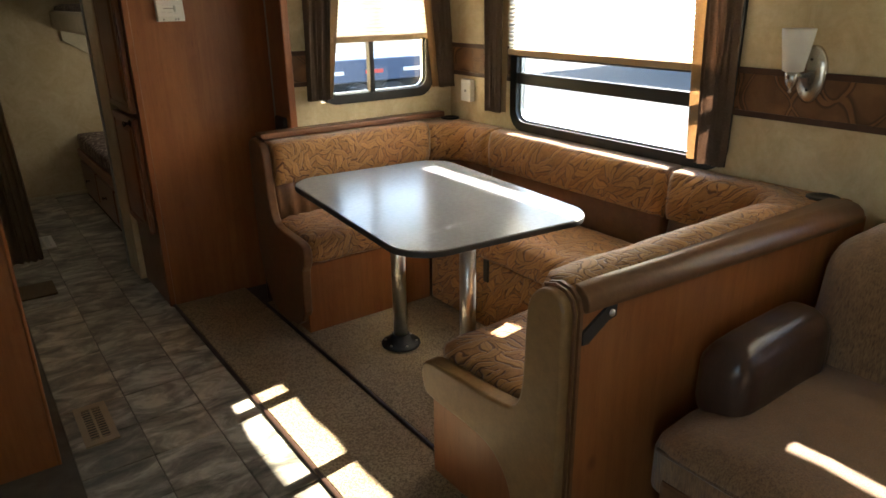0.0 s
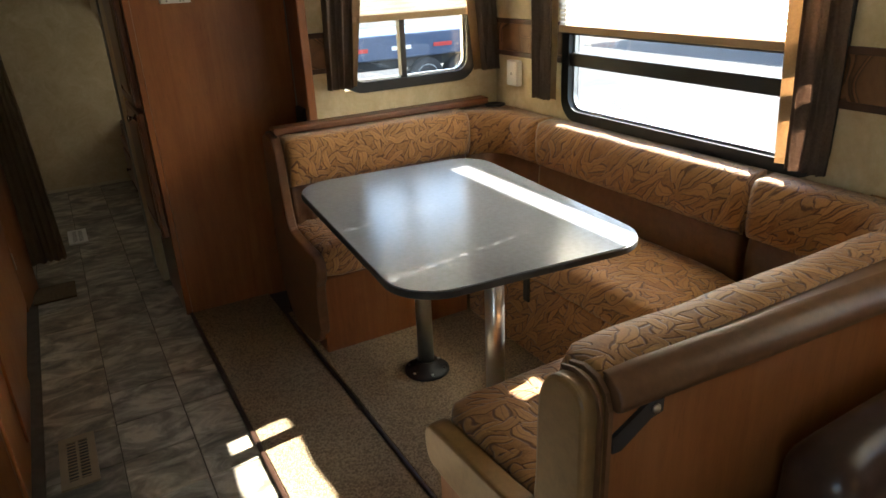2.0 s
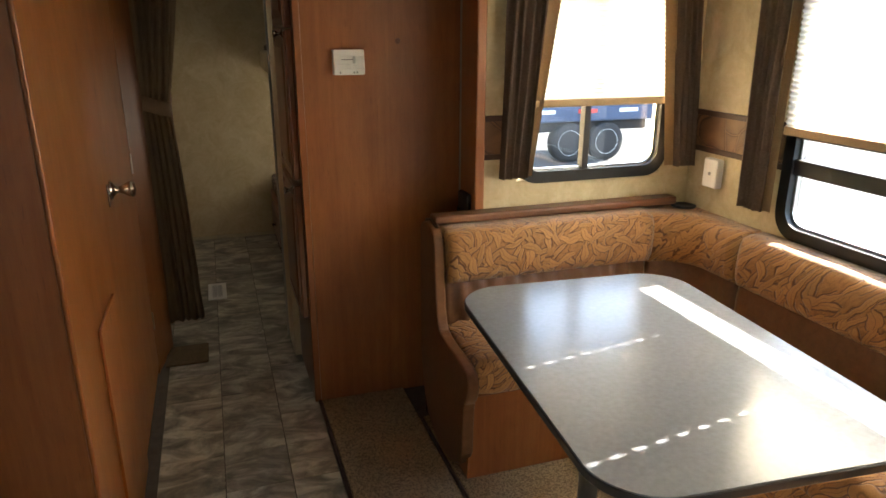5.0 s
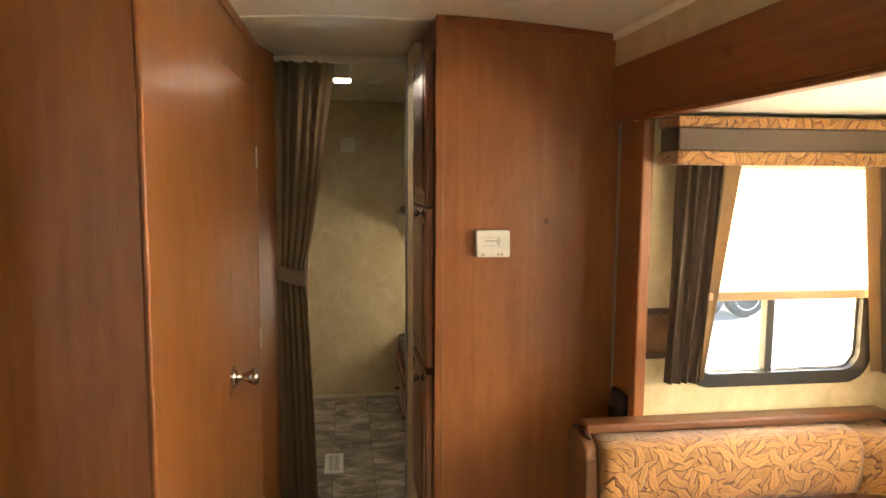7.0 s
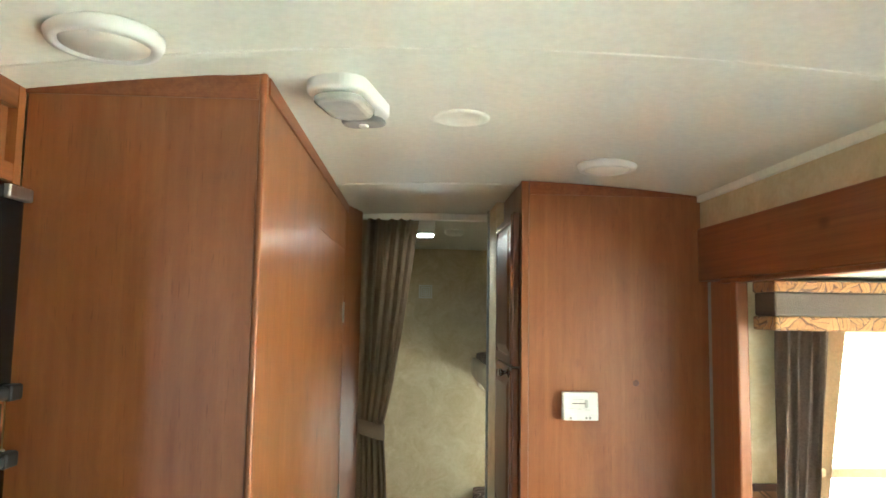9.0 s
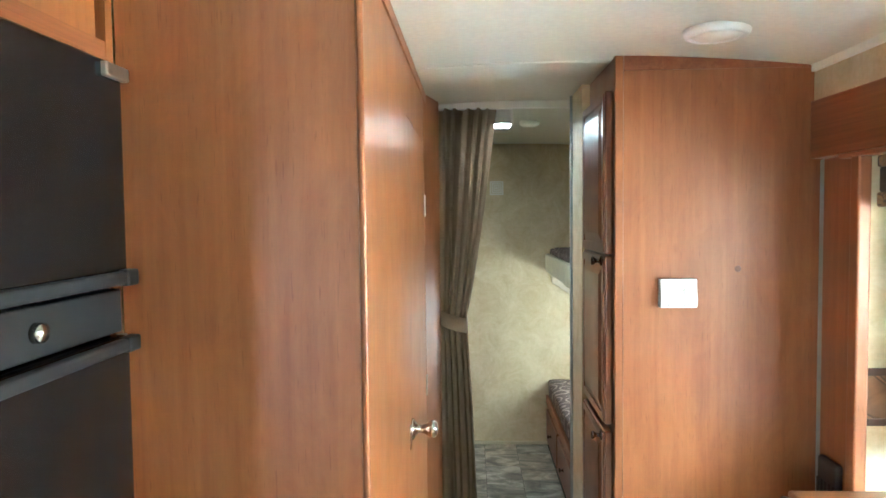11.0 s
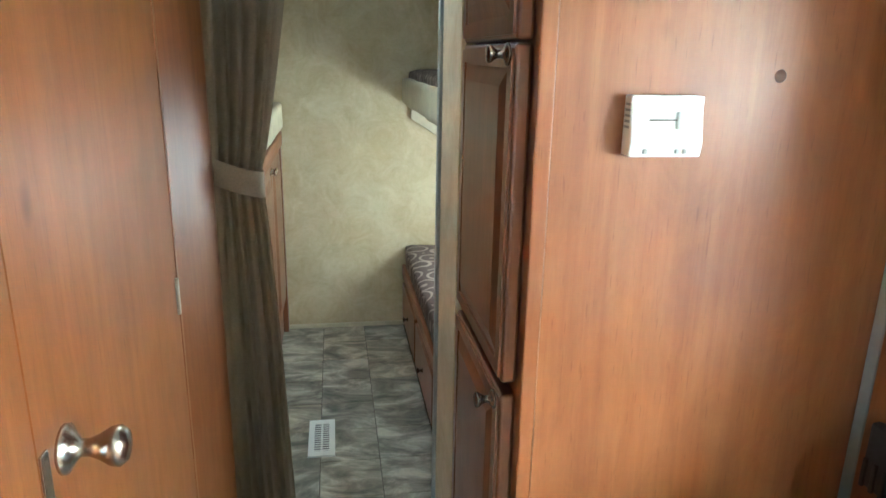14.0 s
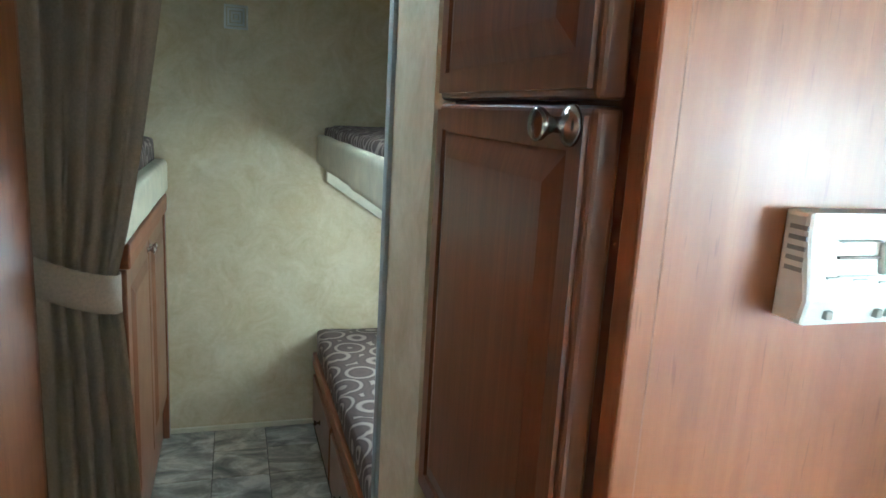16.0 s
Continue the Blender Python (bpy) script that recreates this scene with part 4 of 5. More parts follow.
def dinette():
    far = thing("dinette_bench", (2.4, 3.5, 0.012), "dinette bench in leaf fabric with cherry base, against the end wall", "bench", "dinette benches")
    part("base", box((1.962, 3.285, 0.012), (2.6, 3.70, 0.335), 0.004), CHERRY, far, "plain cherry base")
    part("base_rail", box((1.958, 3.277, 0.32), (2.598, 3.30, 0.35), 0.006), CHERRY_DOOR, far)
    part("seat_cushion", cushion((1.975, 3.235, 0.335), (2.97, 3.62, 0.462), 0.035, seed=3), FABRIC, far, "leaf patterned seat cushion", True)
    run = stretch(lambda x, y: y > FAR_Y - 0.002 and x < 2.80)
    part("upper_backrest", swept(run, roll(0.61, 0.8, 0.0, 0.125), 0.0, 1), FABRIC, far, "leaf patterned back roll", True)
    part("lower_backrest", swept(run, roll(0.43, 0.635, 0.0, 0.1), 0.017, 2, 95), VINYL, far, "creased brown vinyl lower back", True)
    prof = [(3.735, 0.012), (3.735, 0.77), (3.715, 0.8), (3.67, 0.812), (3.60, 0.80), (3.565, 0.76), (3.555, 0.55), (3.535, 0.475), (3.50, 0.447), (3.28, 0.44), (3.235, 0.425), (3.225, 0.38), (3.24, 0.335), (3.268, 0.3), (3.275, 0.012)]
    part("end_panel", extrude(bmesh.new(), cut_corners(prof), "x", 1.938, 1.978, 0.008, 3), VINYL, far, "brown vinyl end panel with piping")
    part("piping", extrude(bmesh.new(), [(3.741, 0.012), (3.741, 0.775), (3.718, 0.808), (3.67, 0.82), (3.60, 0.808), (3.60, 0.802), (3.67, 0.813), (3.715, 0.801), (3.735, 0.77), (3.735, 0.012)], "x", 1.955, 1.965), VINYL_DARK, far)
    part("top_cap", box((1.965, 3.64, 0.8), (2.96, 3.706, 0.83), 0.008, 3), CHERRY_DARK, far, "rounded cherry cap rail")

    side = thing("dinette_bench", (2.8, 2.7, 0.012), "dinette bench in leaf fabric under the wide window", "bench", "dinette benches")
    part("base", box((2.604, 2.25, 0.012), (2.97, 3.28, 0.33), 0.01), FABRIC, side, "fabric covered bench front")
    part("seat_cushion", cushion((2.575, 2.235, 0.335), (2.965, 3.225, 0.466), 0.035, seed=7), FABRIC, side, "leaf patterned seat cushion", True)
    part("strap", extrude(bmesh.new(), [(2.845, 0.335), (2.875, 0.335), (2.875, 0.235), (2.845, 0.235)], "x", 2.592, 2.603, 0.003), EDGE, side, "short black webbing strap")
    for k, (test, puck, seed) in enumerate(((lambda x, y: x > 2.802 and y > 3.27, 0.004, 11), (lambda x, y: x > BACK_X - 0.002 and 2.26 < y < 3.262, 0.0, 12), (lambda x, y: x > 2.802 and y < 2.252, 0.004, 13))):
        run = stretch(test)
        part("upper_backrest", swept(run, roll(0.6, 0.788, 0.0, 0.115), puck, seed), FABRIC, side, "leaf patterned back roll", True)
        part("lower_backrest", swept(run, roll(0.43, 0.63, 0.0, 0.095), 0.0015, seed + 5), VINYL, side, "brown vinyl lower back", True)
    part("corner_shelf", extrude(bmesh.new(), [(2.79, 3.657), (2.79, 3.70), (3.045, 3.70), (3.045, 3.40), (3.037, 3.40), (3.02, 3.5), (2.965, 3.585), (2.89, 3.64)], "z", 0.5, 0.786, 0.004), FABRIC, side)
    part("corner_shelf", extrude(bmesh.new(), [(2.79, 1.714), (2.79, 1.67), (3.045, 1.67), (3.045, 1.97), (3.037, 1.97), (3.02, 1.87), (2.965, 1.785), (2.89, 1.73)], "z", 0.5, 0.79, 0.004), FABRIC, side)
    for x, y in ((2.995, 1.735), (2.995, 3.645)):
        part("cup_holder", lathe(bmesh.new(), [(0.032, 0.0), (0.046, 0.0), (0.048, 0.006), (0.038, 0.009), (0.033, 0.004)], Matrix.Translation((x, y, 0.788))), EDGE, side, "black cup holder ring", True)

    near = thing("dinette_bench", (2.4, 1.9, 0.012), "dinette bench with tan vinyl end, its cherry back to the sofa", "bench", "dinette benches")
    part("base", box((1.868, 1.7, 0.012), (2.97, 2.222, 0.335), 0.004), CHERRY, near, "plain cherry base")
    part("seat_cushion", cushion((1.895, 1.79, 0.335), (2.965, 2.228, 0.458), 0.04, seed=5), FABRIC, near, "leaf patterned seat cushion", True)
    run = stretch(lambda x, y: y < NEAR_Y + 0.002 and x < 2.80)
    part("upper_backrest", swept(run, roll(0.585, 0.803, 0.0, 0.115), 0.0, 21), FABRIC, near, "leaf patterned back roll", True)
    part("lower_backrest", swept(run, roll(0.42, 0.63, 0.0, 0.095), 0.0015, 22), VINYL, near, "brown vinyl lower back", True)
    prof = [(1.69, 0.012), (1.69, 0.745), (1.698, 0.772), (1.716, 0.788), (1.745, 0.793), (1.775, 0.784), (1.798, 0.755), (1.808, 0.72), (1.812, 0.52), (1.83, 0.46), (1.87, 0.432), (2.18, 0.415), (2.222, 0.405), (2.238, 0.37), (2.23, 0.315), (2.205, 0.292), (1.98, 0.296), (1.90, 0.27), (1.84, 0.19), (1.825, 0.012)]
    part("end_panel", extrude(bmesh.new(), cut_corners(prof), "x", 1.838, 1.892, 0.009, 3), VINYL_TAN, near, "tan vinyl end panel")
    outer = [(1.682, 0.012), (1.682, 0.748), (1.692, 0.778), (1.713, 0.796), (1.746, 0.801), (1.779, 0.791)]
    welt = outer + [(1.775, 0.783), (1.745, 0.792), (1.716, 0.787), (1.698, 0.771), (1.69, 0.745), (1.69, 0.012)]
    for x0, x1 in ((1.88, 1.889), (1.864, 1.869)):
        part("piping", extrude(bmesh.new(), welt, "x", x0, x1), VINYL, near)

    def slanted(bm):
        """Sets the sofa side of the back at its slight angle to the aisle."""
        for v in bm.verts:
            if v.co.y < 1.702:
                v.co.y += 0.026 - 0.06 * (v.co.x - 1.89)
        return bm
    part("back_panel", slanted(box((1.893, 1.664, 0.012), (3.04, 1.71, 0.752))), CHERRY, near, "cherry veneer back panel")
    cap = [(1.655, 0.742), (1.646, 0.748), (1.645, 0.765), (1.652, 0.783), (1.67, 0.797), (1.693, 0.802), (1.714, 0.798), (1.714, 0.742)]
    part("top_cap", slanted(extrude(bmesh.new(), cap, "x", 1.894, 2.99, 0.003)), VINYL, near, "padded brown vinyl cap", True)
    strap = part("strap", slanted(extrude(bmesh.new(), [(1.893, 0.665), (1.893, 0.695), (1.965, 0.741), (1.992, 0.741), (1.992, 0.712), (1.968, 0.706), (1.91, 0.665)], "y", 1.6565, 1.6635)), EDGE, near, "black webbing strap")
    part("bolt", turned(bmesh.new(), [(0.0085, 0.0), (0.0085, 0.003), (0.005, 0.006), (0.001, 0.007)], (1.974, 1.676, 0.725), (0, -1, 0), 12), ALU, strap, "bright bolt", True)


dinette()


def table():
    t = thing("dinette_table", (2.22, 2.72, 0.012), "grey laminate dinette table with black edge on two tube legs", "table")
    outline = []
    for u, v in rounded(-0.35, -0.495, 0.343, 0.495, 0.115, 10):
        bow = -0.022 * (1 - (v / 0.5) ** 2) if u < 0 else 0.008 * (1 - (v / 0.5) ** 2)
        x, y = u + bow, v + (0.012 * (1 - (u / 0.36) ** 2) * (1 if v > 0 else -1))
        w = radians(-4.6)
        outline.append((2.222 + x * math.cos(w) - y * math.sin(w), 2.73 + x * math.sin(w) + y * math.cos(w)))
    part("tabletop", extrude(bmesh.new(), outline, "z", 0.6965, 0.7115, 0.0015), LAMINATE, t, "glossy grey laminate top")
    cx, cy = 2.222, 2.722
    grown = [(cx + (x - cx) * 1.006, cy + (y - cy) * 1.006) for x, y in outline]
    part("edge_band", extrude(bmesh.new(), grown, "z", 0.69, 0.7085, 0.003), EDGE, t, "black moulded edge")
    for x, y in ((2.228, 2.97), (2.228, 2.515)):
        leg = part("leg", rod(bmesh.new(), (x, y, 0.02), (x, y, 0.69), 0.0285, None, 28), ALU, t, "brushed aluminium tube", True)
        foot = part("floor_flange", lathe(bmesh.new(), [(0.082, 0.0), (0.082, 0.006), (0.074, 0.012), (0.045, 0.016), (0.038, 0.045), (0.0295, 0.047), (0.0295, 0.0)], Matrix.Translation((x, y, 0.0125)), 32), BLACK, leg, "round black flange", True)
        part("top_flange", lathe(bmesh.new(), [(0.0295, 0.0), (0.036, 0.0), (0.07, 0.026), (0.08, 0.03), (0.0295, 0.03)], Matrix.Translation((x, y, 0.66)), 28), BLACK, leg, "", True)
        for k in range(6):
            w = radians(60 * k + 20)
            part("screw", lathe(bmesh.new(), [(0.0055, 0.0), (0.005, 0.003), (0.001, 0.0035)], Matrix.Translation((x + 0.066 * math.cos(w), y + 0.066 * math.sin(w), 0.0265)), 8), ALU, leg)


table()


def sofa():
    s = thing("sofa", (2.5, 0.8, 0.012), "brown chenille sofa with dark vinyl arms beside the dinette", "sofa")
    part("base", box((2.06, -0.5, 0.03), (2.95, 1.575, 0.24), 0.02), VINYL_DARK, s)
    part("front_apron", box((2.035, -0.48, 0.06), (2.06, 1.55, 0.33), 0.012), VINYL, s)
    part("seat_cushion", cushion((2.04, 0.63, 0.25), (2.82, 1.6, 0.44), 0.05, 0.02, 31), SUEDE, s, "plump chenille seat cushion", True)
    part("seat_cushion", cushion((2.04, -0.36, 0.25), (2.82, 0.625, 0.44), 0.05, 0.02, 32), SUEDE, s, "plump chenille seat cushion", True)
    for y0, y1 in ((0.63, 1.6), (-0.36, 0.625)):
        part("welt", rod(bmesh.new(), (2.044, y0 + 0.03, 0.395), (2.044, y1 - 0.03, 0.395), 0.006, None, 8), SUEDE, s, "", True)
    part("armrest", cushion((2.2, 1.475, 0.4), (2.64, 1.615, 0.61), 0.06, 0.012, 33), VINYL_DARK, s, "dark brown vinyl arm", True)
    part("armrest", cushion((2.03, -0.55, 0.24), (2.72, -0.36, 0.615), 0.085, 0.015, 34), VINYL_DARK, s, "dark brown vinyl arm", True)
    for y0, y1, k in ((0.64, 1.59, 35), (-0.36, 0.63, 36)):
        bm = cushion((2.66, y0, 0.36), (2.95, y1, 0.79), 0.12, 0.02, k)
        for v in bm.verts:
            v.co.x += 0.22 * (v.co.z - 0.6)
        part("backrest", bm, SUEDE, s, "rounded chenille back cushion", True)


sofa()


# ---- wall and ceiling fixtures ----
def sconce():
    s = thing("wall_sconce", (OUT_X - 0.001, 1.86, 1.14), "brushed nickel wall sconce with a frosted glass shade", "wall lamp")
    m = Matrix.Translation((OUT_X - 0.001, 1.858, 1.145)) @ pose(0, 0, 0, 0, -90, 0) @ Matrix.Diagonal((1.85, 1.0, 1.0, 1.0))
    part("back_plate", lathe(bmesh.new(), [(0.047, 0.0), (0.047, 0.006), (0.04, 0.014), (0.02, 0.019), (0.001, 0.02)], m, 32), NICKEL, s, "oval nickel plate", True)
    part("arm", rod(bmesh.new(), (3.03, 1.868, 1.142), (2.972, 1.876, 1.142), 0.0075), NICKEL, s, "", True)
    part("socket", lathe(bmesh.new(), [(0.006, -0.042), (0.01, -0.036), (0.006, -0.028), (0.014, -0.018), (0.019, -0.006), (0.021, 0.022), (0.015, 0.026)], Matrix.Translation((2.968, 1.877, 1.135)), 20), NICKEL, s, "", True)
    part("shade", lathe(bmesh.new(), [(0.016, 0.0), (0.032, 0.004), (0.038, 0.04), (0.046, 0.09), (0.051, 0.125), (0.048, 0.126), (0.043, 0.09), (0.034, 0.04), (0.014, 0.006)], Matrix.Translation((2.968, 1.877, 1.155)) @ Matrix.Diagonal((0.92, 0.92, 1.0, 1.0)), 28), FROST, s, "frosted white glass shade", True)
    for z in (1.1, 1.19):
        part("screw", turned(bmesh.new(), [(0.005, 0.0), (0.004, 0.003), (0.001, 0.004)], (OUT_X - 0.018, 1.858, z), (-1, 0, 0), 10), DARKMETAL, s)


sconce()

box_white = thing("wall_sensor", (OUT_X - 0.001, 3.545, 0.88), "white plastic sensor box beside the corner of the walls", "sensor")
part("case", box((OUT_X - 0.032, 3.508, 0.883), (OUT_X - 0.0005, 3.585, 0.992), 0.006, 3), WHITE, box_white)
part("button", box((OUT_X - 0.034, 3.54, 0.93), (OUT_X - 0.031, 3.553, 0.942), 0.001), GREY, box_white)


def ceiling_light(x, y, r):
    z = crown(x)
    c = thing("ceiling_light", (x, y, z - 0.001), "round white ceiling lamp, switched off", "ceiling lamp", "round ceiling lamps")
    m = Matrix.Translation((x, y, z + 0.002)) @ pose(0, 0, 0, 180, 0, 0)
    part("rim", lathe(bmesh.new(), [(r * 0.72, 0.0), (r, 0.0), (r, 0.009), (r * 0.95, 0.019), (r * 0.8, 0.021), (r * 0.76, 0.014)], m, 40), WHITE, c, "white rim", True)
    part("lens", lathe(bmesh.new(), [(r * 0.77, 0.004), (r * 0.75, 0.017), (r * 0.45, 0.024), (0.001, 0.027)], m, 40), FROST, c, "milky lens", True)


ceiling_light(0.747, 2.785, 0.083)
ceiling_light(1.754, 3.67, 0.083)


def detector_light():
    x, y, z = 1.08, 3.1, crown(1.07)
    d = thing("ceiling_light", (x, y, z - 0.001), "white oblong ceiling lamp with a switch end", "ceiling lamp")
    ca, sa = math.cos(radians(13)), math.sin(radians(13))

    def oval(w, h, dy):
        return [(x + px * ca + (py + dy) * sa, y + (py + dy) * ca - px * sa) for px, py in rounded(-w, -h, w, h, min(w, h) * 0.85, 8)]
    part("rim", extrude(bmesh.new(), oval(0.058, 0.122, 0.0), "z", z - 0.026, z + 0.004, 0.007, 3), WHITE, d, "white rim")
    part("lens", extrude(bmesh.new(), oval(0.046, 0.076, -0.03), "z", z - 0.044, z - 0.025, 0.014, 3), LENS, d, "grey clear plastic lens")
    part("switch_end", extrude(bmesh.new(), oval(0.046, 0.032, 0.09), "z", z - 0.038, z - 0.025, 0.008, 3), GREY, d, "grey switch end")
    part("button", extrude(bmesh.new(), oval(0.01, 0.01, 0.09), "z", z - 0.043, z - 0.037, 0.002), WHITE, d)


detector_light()
cap = thing("ceiling_plate", (1.308, 3.27, crown(1.3) - 0.001), "flat round cream cover plate on the ceiling", "cover plate")
part("plate", lathe(bmesh.new(), [(0.066, 0.0), (0.066, 0.003), (0.06, 0.005), (0.05, 0.005), (0.047, 0.003), (0.001, 0.003)], Matrix.Translation((1.308, 3.27, crown(1.3) + 0.001)) @ pose(0, 0, 0, 180, 0, 0), 36), CEILING, cap, "", True)


def floor_register(x0, y0, x1, y1, mat, label):
    r = thing("floor_register", ((x0 + x1) / 2, (y0 + y1) / 2, 0.0), label, "floor vent", "floor heating registers")
    part("frame", ring(bmesh.new(), [(x0, y0), (x1, y0), (x1, y1), (x0, y1)], [(x0 + 0.022, y0 + 0.03), (x1 - 0.022, y0 + 0.03), (x1 - 0.022, y1 - 0.03), (x0 + 0.022, y1 - 0.03)], "z", 0.0, 0.007), mat, r)
    # black sheet in place of the shaded hollow below the slats
    part("dark_sheet", box((x0 + 0.02, y0 + 0.028, 0.0004), (x1 - 0.02, y1 - 0.028, 0.0014)), BLACK, r)
    xm = (x0 + x1) / 2
    part("rib", box((xm - 0.004, y0 + 0.03, 0.001), (xm + 0.004, y1 - 0.03, 0.006)), mat, r)
    n = 12
    for k in range(n):
        y = y0 + 0.034 + (y1 - y0 - 0.068) * (k + 0.5) / n
        part("slat", box((x0 + 0.022, y - 0.0022, 0.001), (x1 - 0.022, y + 0.0022, 0.0045)), mat, r)


# low slab that makes the floor brown beside the bathroom door
setting("mat", box((0.962, 4.47, 0.0005), (1.145, 4.668, 0.011), 0.004), CARPET_BROWN, "small low brown slab with a pile texture beside the bathroom door", "mat")
REG_TAN = plain("tan_painted_metal", (0.34, 0.26, 0.16), 0.5, 0.1)
floor_register(1.02, 3.0, 1.125, 3.27, REG_TAN, "tan metal heating register set in the tile floor")
floor_register(1.148, 5.25, 1.248, 5.505, WHITE, "white metal heating register set in the tile floor")


# ---- bunk room ----
hall = drape("hall_curtain", "y", 4.76, (0.955, 1.228), (0.965, 1.138), 0.1, 2.03, 5, 0.028, HALL_CLOTH, "long taupe curtain tied back at the bunk room opening", None, (1.13, 0.965, 1.088))
hall["category"] = "curtain"
tie = bmesh.new()
ring(tie, [(1.028 + 0.07 * math.cos(2 * math.pi * k / 24), 4.76 + 0.05 * math.sin(2 * math.pi * k / 24)) for k in range(24)],
     [(1.028 + 0.068 * math.cos(2 * math.pi * k / 24), 4.76 + 0.046 * math.sin(2 * math.pi * k / 24)) for k in range(24)], "z", 1.1, 1.165)
for v in tie.verts:
    v.co.z -= 0.33 * (v.co.x - 1.028)
part("tie_band", tie, HALL_CLOTH, hall, "taupe tie-back band", True)

# never in view; added to block the sun at the opening
shade("window_shade", 5.15, 6.15, 0.6, 1.15, "x", 2.2, -1, "unseen pleated shade added to keep the sun out of the bunk room", BLACKOUT)


def wall_vent():
    v = thing("wall_vent", (1.29, BACK_Y - 0.001, 1.74), "small square white grille high on the rear wall", "vent")
    x, z, y = 1.29, 1.764, BACK_Y - 0.001
    for k, s in enumerate((0.046, 0.033, 0.02)):
        a = [(x - s, z - s), (x + s, z - s), (x + s, z + s), (x - s, z + s)]
        i = s - 0.008
        b = [(x - i, z - i), (x + i, z - i), (x + i, z + i), (x - i, z + i)]
        part("frame" if k == 0 else "louvre", ring(bmesh.new(), a, b, "y", y - 0.01 - 0.002 * k, y - 0.001), WHITE, v)
    part("backing", box((x - 0.04, y - 0.003, z - 0.04), (x + 0.04, y, z + 0.04)), BUNK_EDGE, v)
    part("centre", box((x - 0.008, y - 0.016, z - 0.008), (x + 0.008, y - 0.001, z + 0.008), 0.002), WHITE, v)


wall_vent()
vent = thing("roof_vent", (1.26, 4.98, 1.985), "square white roof vent letting in daylight", "roof vent")
part("collar", ring(bmesh.new(), rounded(1.215, 4.9, 1.305, 5.06, 0.012, 3), rounded(1.225, 4.91, 1.295, 5.05, 0.01, 3), "z", 1.985, crown(1.26) + 0.002), WHITE, vent)
part("dome", box((1.222, 4.907, 1.99), (1.298, 5.053, 2.03), 0.006), VENT_GLOW, vent, "bright white dome")
det = thing("smoke_alarm", (1.42, 5.4, crown(1.42) - 0.001), "small round cream alarm on the ceiling", "alarm")
part("case", lathe(bmesh.new(), [(0.05, 0.0), (0.05, 0.018), (0.036, 0.028), (0.001, 0.03)], Matrix.Translation((1.42, 5.4, crown(1.42) + 0.001)) @ pose(0, 0, 0, 180, 0, 0), 28), CEILING, det, "", True)


def drawer(parent, x, y0, y1, z0, z1):
    d = part("drawer", box((x - 0.018, y0, z0), (x, y1, z1), 0.005), CHERRY_DOOR, parent)
    part("knob", turned(bmesh.new(), KNOB, (x - 0.018, (y0 + y1) / 2, (z0 + z1) / 2), (-1, 0, 0), 14), DARKMETAL, d, "dark bronze knob", True)
    return d


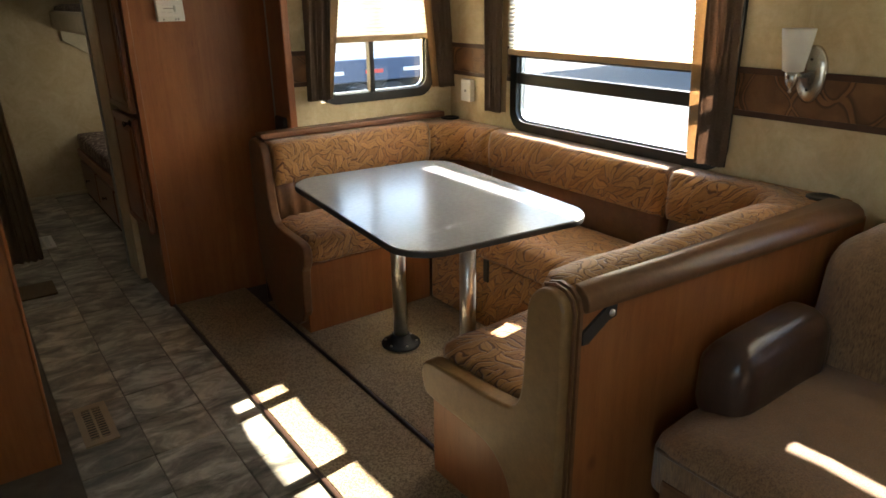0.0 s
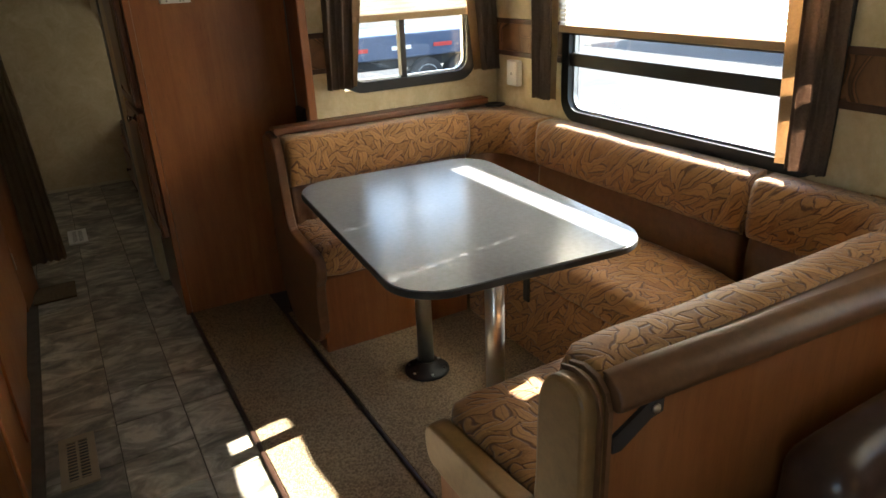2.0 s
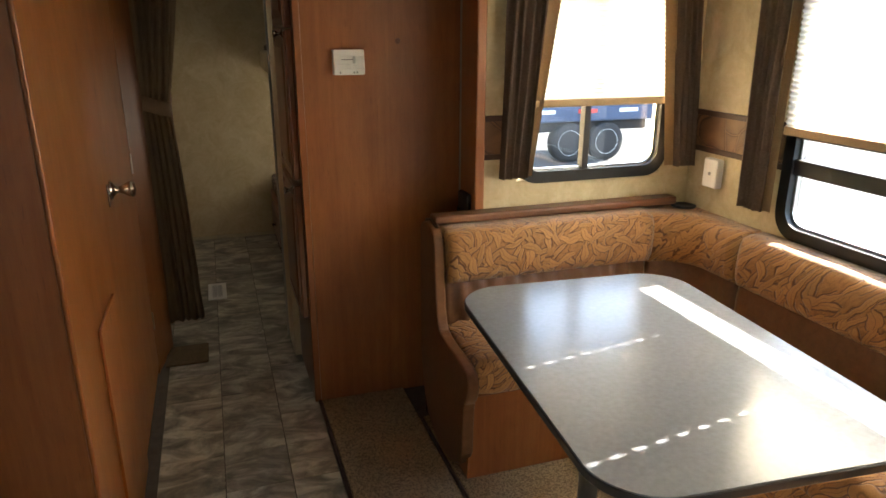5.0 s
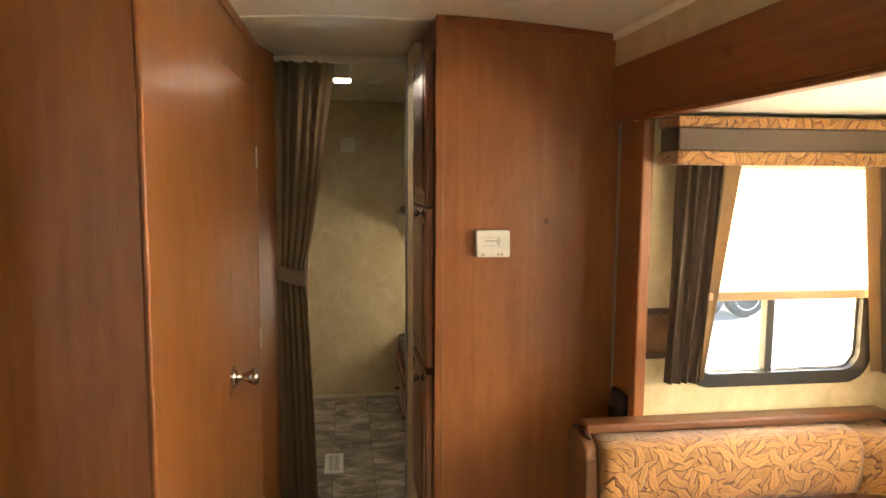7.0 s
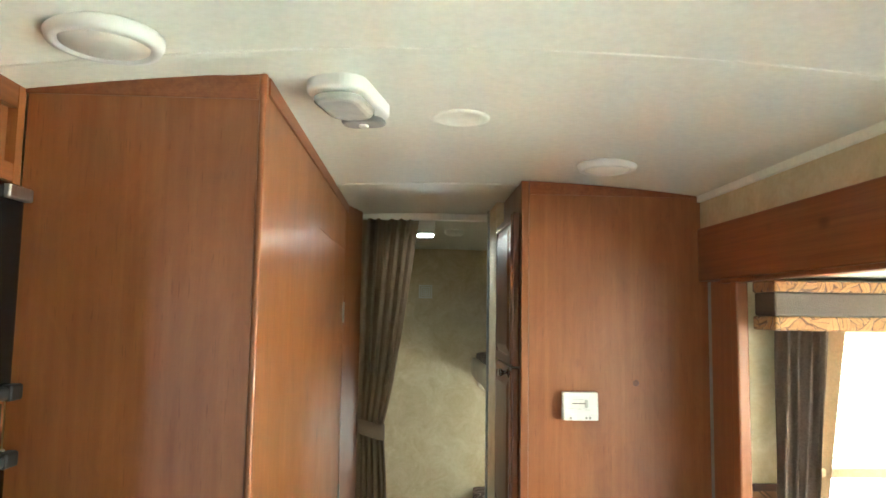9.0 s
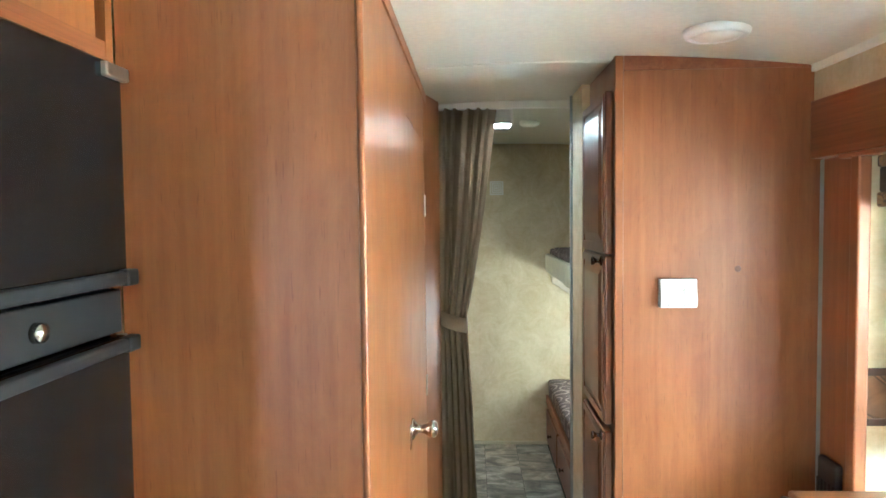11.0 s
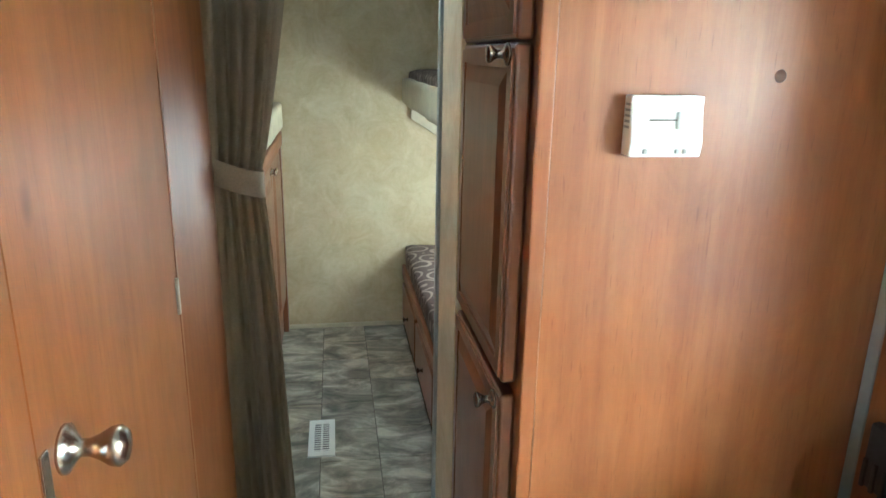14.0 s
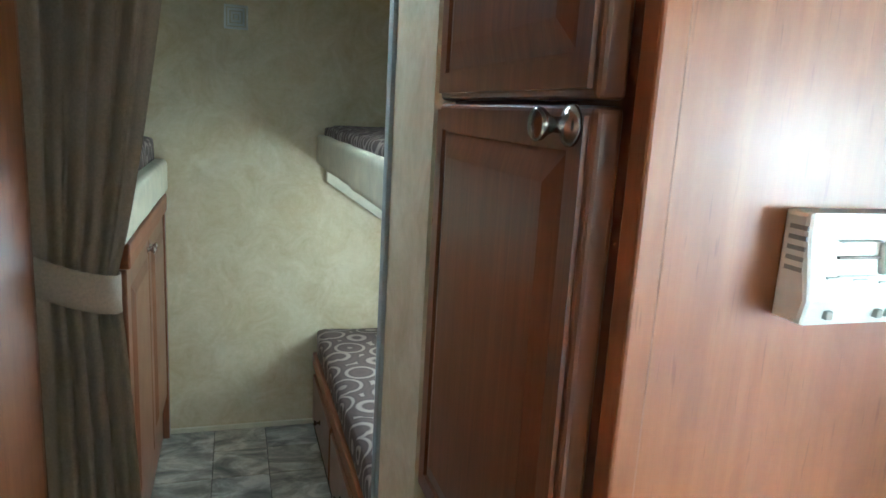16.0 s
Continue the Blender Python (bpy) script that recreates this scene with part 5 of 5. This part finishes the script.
def bunks():
    low = thing("bunk_bed", (1.95, 5.6, 0), "lower bunk with cherry drawers and a brown paisley mattress", "bunk bed", "bunk beds")
    part("base", box((1.632, 4.69, 0.0), (RIGHT_X - 0.003, BACK_Y - 0.003, 0.3), 0.003), CHERRY_DOOR, low)
    part("rail", box((1.618, 4.69, 0.285), (1.64, BACK_Y - 0.003, 0.345), 0.006), CHERRY_FLAT, low)
    for y0, y1 in ((4.74, 5.28), (5.31, 5.85), (5.88, 6.42)):
        drawer(low, 1.631, y0, y1, 0.06, 0.27)
    part("mattress", cushion((1.626, 4.7, 0.345), (RIGHT_X - 0.006, BACK_Y - 0.006, 0.462), 0.03, 0.006, 41), PAISLEY, low, "brown paisley mattress", True)
    up = thing("bunk_bed", (1.95, 5.6, 1.2), "upper bunk with padded cream edge and paisley mattress", "bunk bed", "bunk beds")
    part("platform", box((1.64, 4.69, 1.19), (RIGHT_X - 0.003, BACK_Y - 0.003, 1.225), 0.003), WHITE, up)
    part("padded_edge", cushion((1.612, 4.69, 1.195), (1.65, BACK_Y - 0.004, 1.322), 0.018, 0.0, 42), BUNK_EDGE, up, "padded cream vinyl edge", True)
    part("mattress", cushion((1.64, 4.7, 1.226), (RIGHT_X - 0.006, BACK_Y - 0.006, 1.362), 0.03, 0.006, 43), PAISLEY, up, "brown paisley mattress", True)
    # cream wedge modelled after light spilling on the wall below the bunk
    part("spill_wedge", extrude(bmesh.new(), [(1.66, 1.189), (1.66, 1.12), (RIGHT_X - 0.005, 0.75), (RIGHT_X - 0.005, 1.189)], "y", BACK_Y - 0.03, BACK_Y - 0.004, 0.003), BUNK_EDGE, up)
    left = thing("bunk_cabinet", (0.6, 6.0, 0), "cherry cabinet with two raised doors under a bunk", "cabinet")
    part("body", box((0.3, 5.45, 0.0), (0.985, BACK_Y - 0.003, 1.06), 0.003), CHERRY_DOOR, left)
    part("side_edge", box((0.985, BACK_Y - 0.05, 0.0), (1.012, BACK_Y - 0.004, 1.06), 0.003), CHERRY_DOOR, left)
    part("top_rail", box((0.985, 5.45, 0.985), (1.018, BACK_Y - 0.004, 1.055), 0.006), CHERRY_FLAT, left)
    for y0, y1, k in ((5.47, 5.955, 5.925), (5.965, 6.445, 5.995)):
        d = part("door", box((0.985, y0, 0.2), (1.005, y1, 0.98), 0.004), CHERRY_DOOR, left)
        bm = bmesh.new()
        a = [(y0 + 0.06, 0.26), (y1 - 0.06, 0.26), (y1 - 0.06, 0.92), (y0 + 0.06, 0.92)]
        back = [bm.verts.new((1.0055, u, v)) for u, v in a]
        front = [bm.verts.new((1.014, u + (0.03 if i in (0, 3) else -0.03), v + (0.03 if i < 2 else -0.03))) for i, (u, v) in enumerate(a)]
        bm.faces.new(front)
        for i in range(4):
            bm.faces.new((back[i], back[(i + 1) % 4], front[(i + 1) % 4], front[i]))
        bmesh.ops.recalc_face_normals(bm, faces=bm.faces)
        part("raised_panel", bm, CHERRY_DOOR, d)
        part("knob", turned(bmesh.new(), KNOB, (1.005, k, 0.94), (1, 0, 0), 14), NICKEL, d, "nickel knob", True)
    over = thing("bunk_bed", (0.6, 6.0, 1.06), "upper bunk with cream edge over the cherry cabinet", "bunk bed", "bunk beds")
    part("padded_edge", cushion((0.97, 5.0, 1.07), (1.03, BACK_Y - 0.004, 1.2), 0.022, 0.0, 45), BUNK_EDGE, over, "padded cream vinyl edge", True)
    part("mattress", cushion((0.35, 5.0, 1.09), (0.985, BACK_Y - 0.006, 1.29), 0.03, 0.006, 46), PAISLEY, over, "brown paisley mattress", True)


bunks()


# ---- outside ----
setting("ground", box((-120, -120, -1.35), (120, 120, -1.25)), CONCRETE, "sunlit grey asphalt yard", "ground")


def truck():
    t = thing("truck", (4.0, 15.0, -1.25), "dark blue flatbed truck parked in the yard", "truck")
    part("chassis", box((-2.0, 14.5, -0.6), (10.4, 16.0, -0.38), 0.03), TYRE, t)
    part("bed", box((-1.5, 14.35, -0.38), (10.5, 16.2, 0.12), 0.03), TRUCK_BLUE, t)
    part("cab", box((-4.9, 14.35, -0.6), (-2.1, 16.2, 1.5), 0.15, 3), TRUCK_BLUE, t)
    part("cab_window", box((-4.2, 14.33, 0.5), (-2.5, 14.37, 1.2), 0.02), GLASS, t)
    for k in range(6):
        part("reflector", box((4.6 + 1.0 * k, 14.33, -0.2), (5.05 + 1.0 * k, 14.35, -0.12)), RED if k % 2 == 0 else WHITE, t)
    for x in (8.45, 9.35, -3.4):
        w = part("wheel", turned(bmesh.new(), [(0.27, 0.0), (0.4, 0.0), (0.42, 0.06), (0.42, 0.22), (0.4, 0.28), (0.27, 0.28)], (x, 14.65, -0.83), (0, -1, 0), 28), TYRE, t, "black tyre", True)
        part("rim", turned(bmesh.new(), [(0.27, 0.1), (0.27, 0.285), (0.22, 0.25), (0.18, 0.2), (0.09, 0.2), (0.08, 0.27), (0.001, 0.275)], (x, 14.65, -0.83), (0, -1, 0), 28), RIM, w, "pale steel rim", True)


truck()
shed = thing("warehouse", (31, 2, -1.25), "long pale metal warehouse across the yard", "building")
part("wall", box((26, -22, -1.25), (36, 20, 4.2)), SIDING, shed)
part("roof", extrude(bmesh.new(), [(25.6, 4.2), (31, 6.0), (36.4, 4.2), (36.4, 4.0), (25.6, 4.0)], "y", -22.4, 20.4), GREY, shed)
for k in range(7):
    part("door", box((25.95, -18 + 5.4 * k, -1.25), (26.02, -14.6 + 5.4 * k, 2.6)), RIM, shed)


# ---- floor tiles ----
def tile_mesh(w, d):
    bm = box((-w / 2, -d / 2, -0.006), (w / 2, d / 2, 0.0), 0.002, 1)
    me = bpy.data.meshes.new("tile")
    bm.to_mesh(me)
    bm.free()
    me.materials.append(TILE)
    return me


PITCH = 0.2165
SQUARE, LONG, SLIM, SLIM_LONG = (tile_mesh(w, d) for w, d in ((0.2135, 0.2135), (0.2135, 0.43), (0.155, 0.2135), (0.155, 0.43)))
rng = random.Random(4)

for col in range(6):
    x = 0.328 + PITCH * col + PITCH / 2
    y = 4.567 - 25 * PITCH
    while y < BACK_Y - 0.1:
        long = rng.random() < 0.16
        d = PITCH * (2 if long else 1)
        slim = x > 1.5 and y < 4.3
        if not (x < BOX_X and 2.2 < y < 4.6):
            o = new("tile", (SLIM_LONG if long else SLIM) if slim else (LONG if long else SQUARE))
            o.parent = floor
            o.location = (x - 0.0285 if slim else x, y + d / 2, 0.0)
        y += d
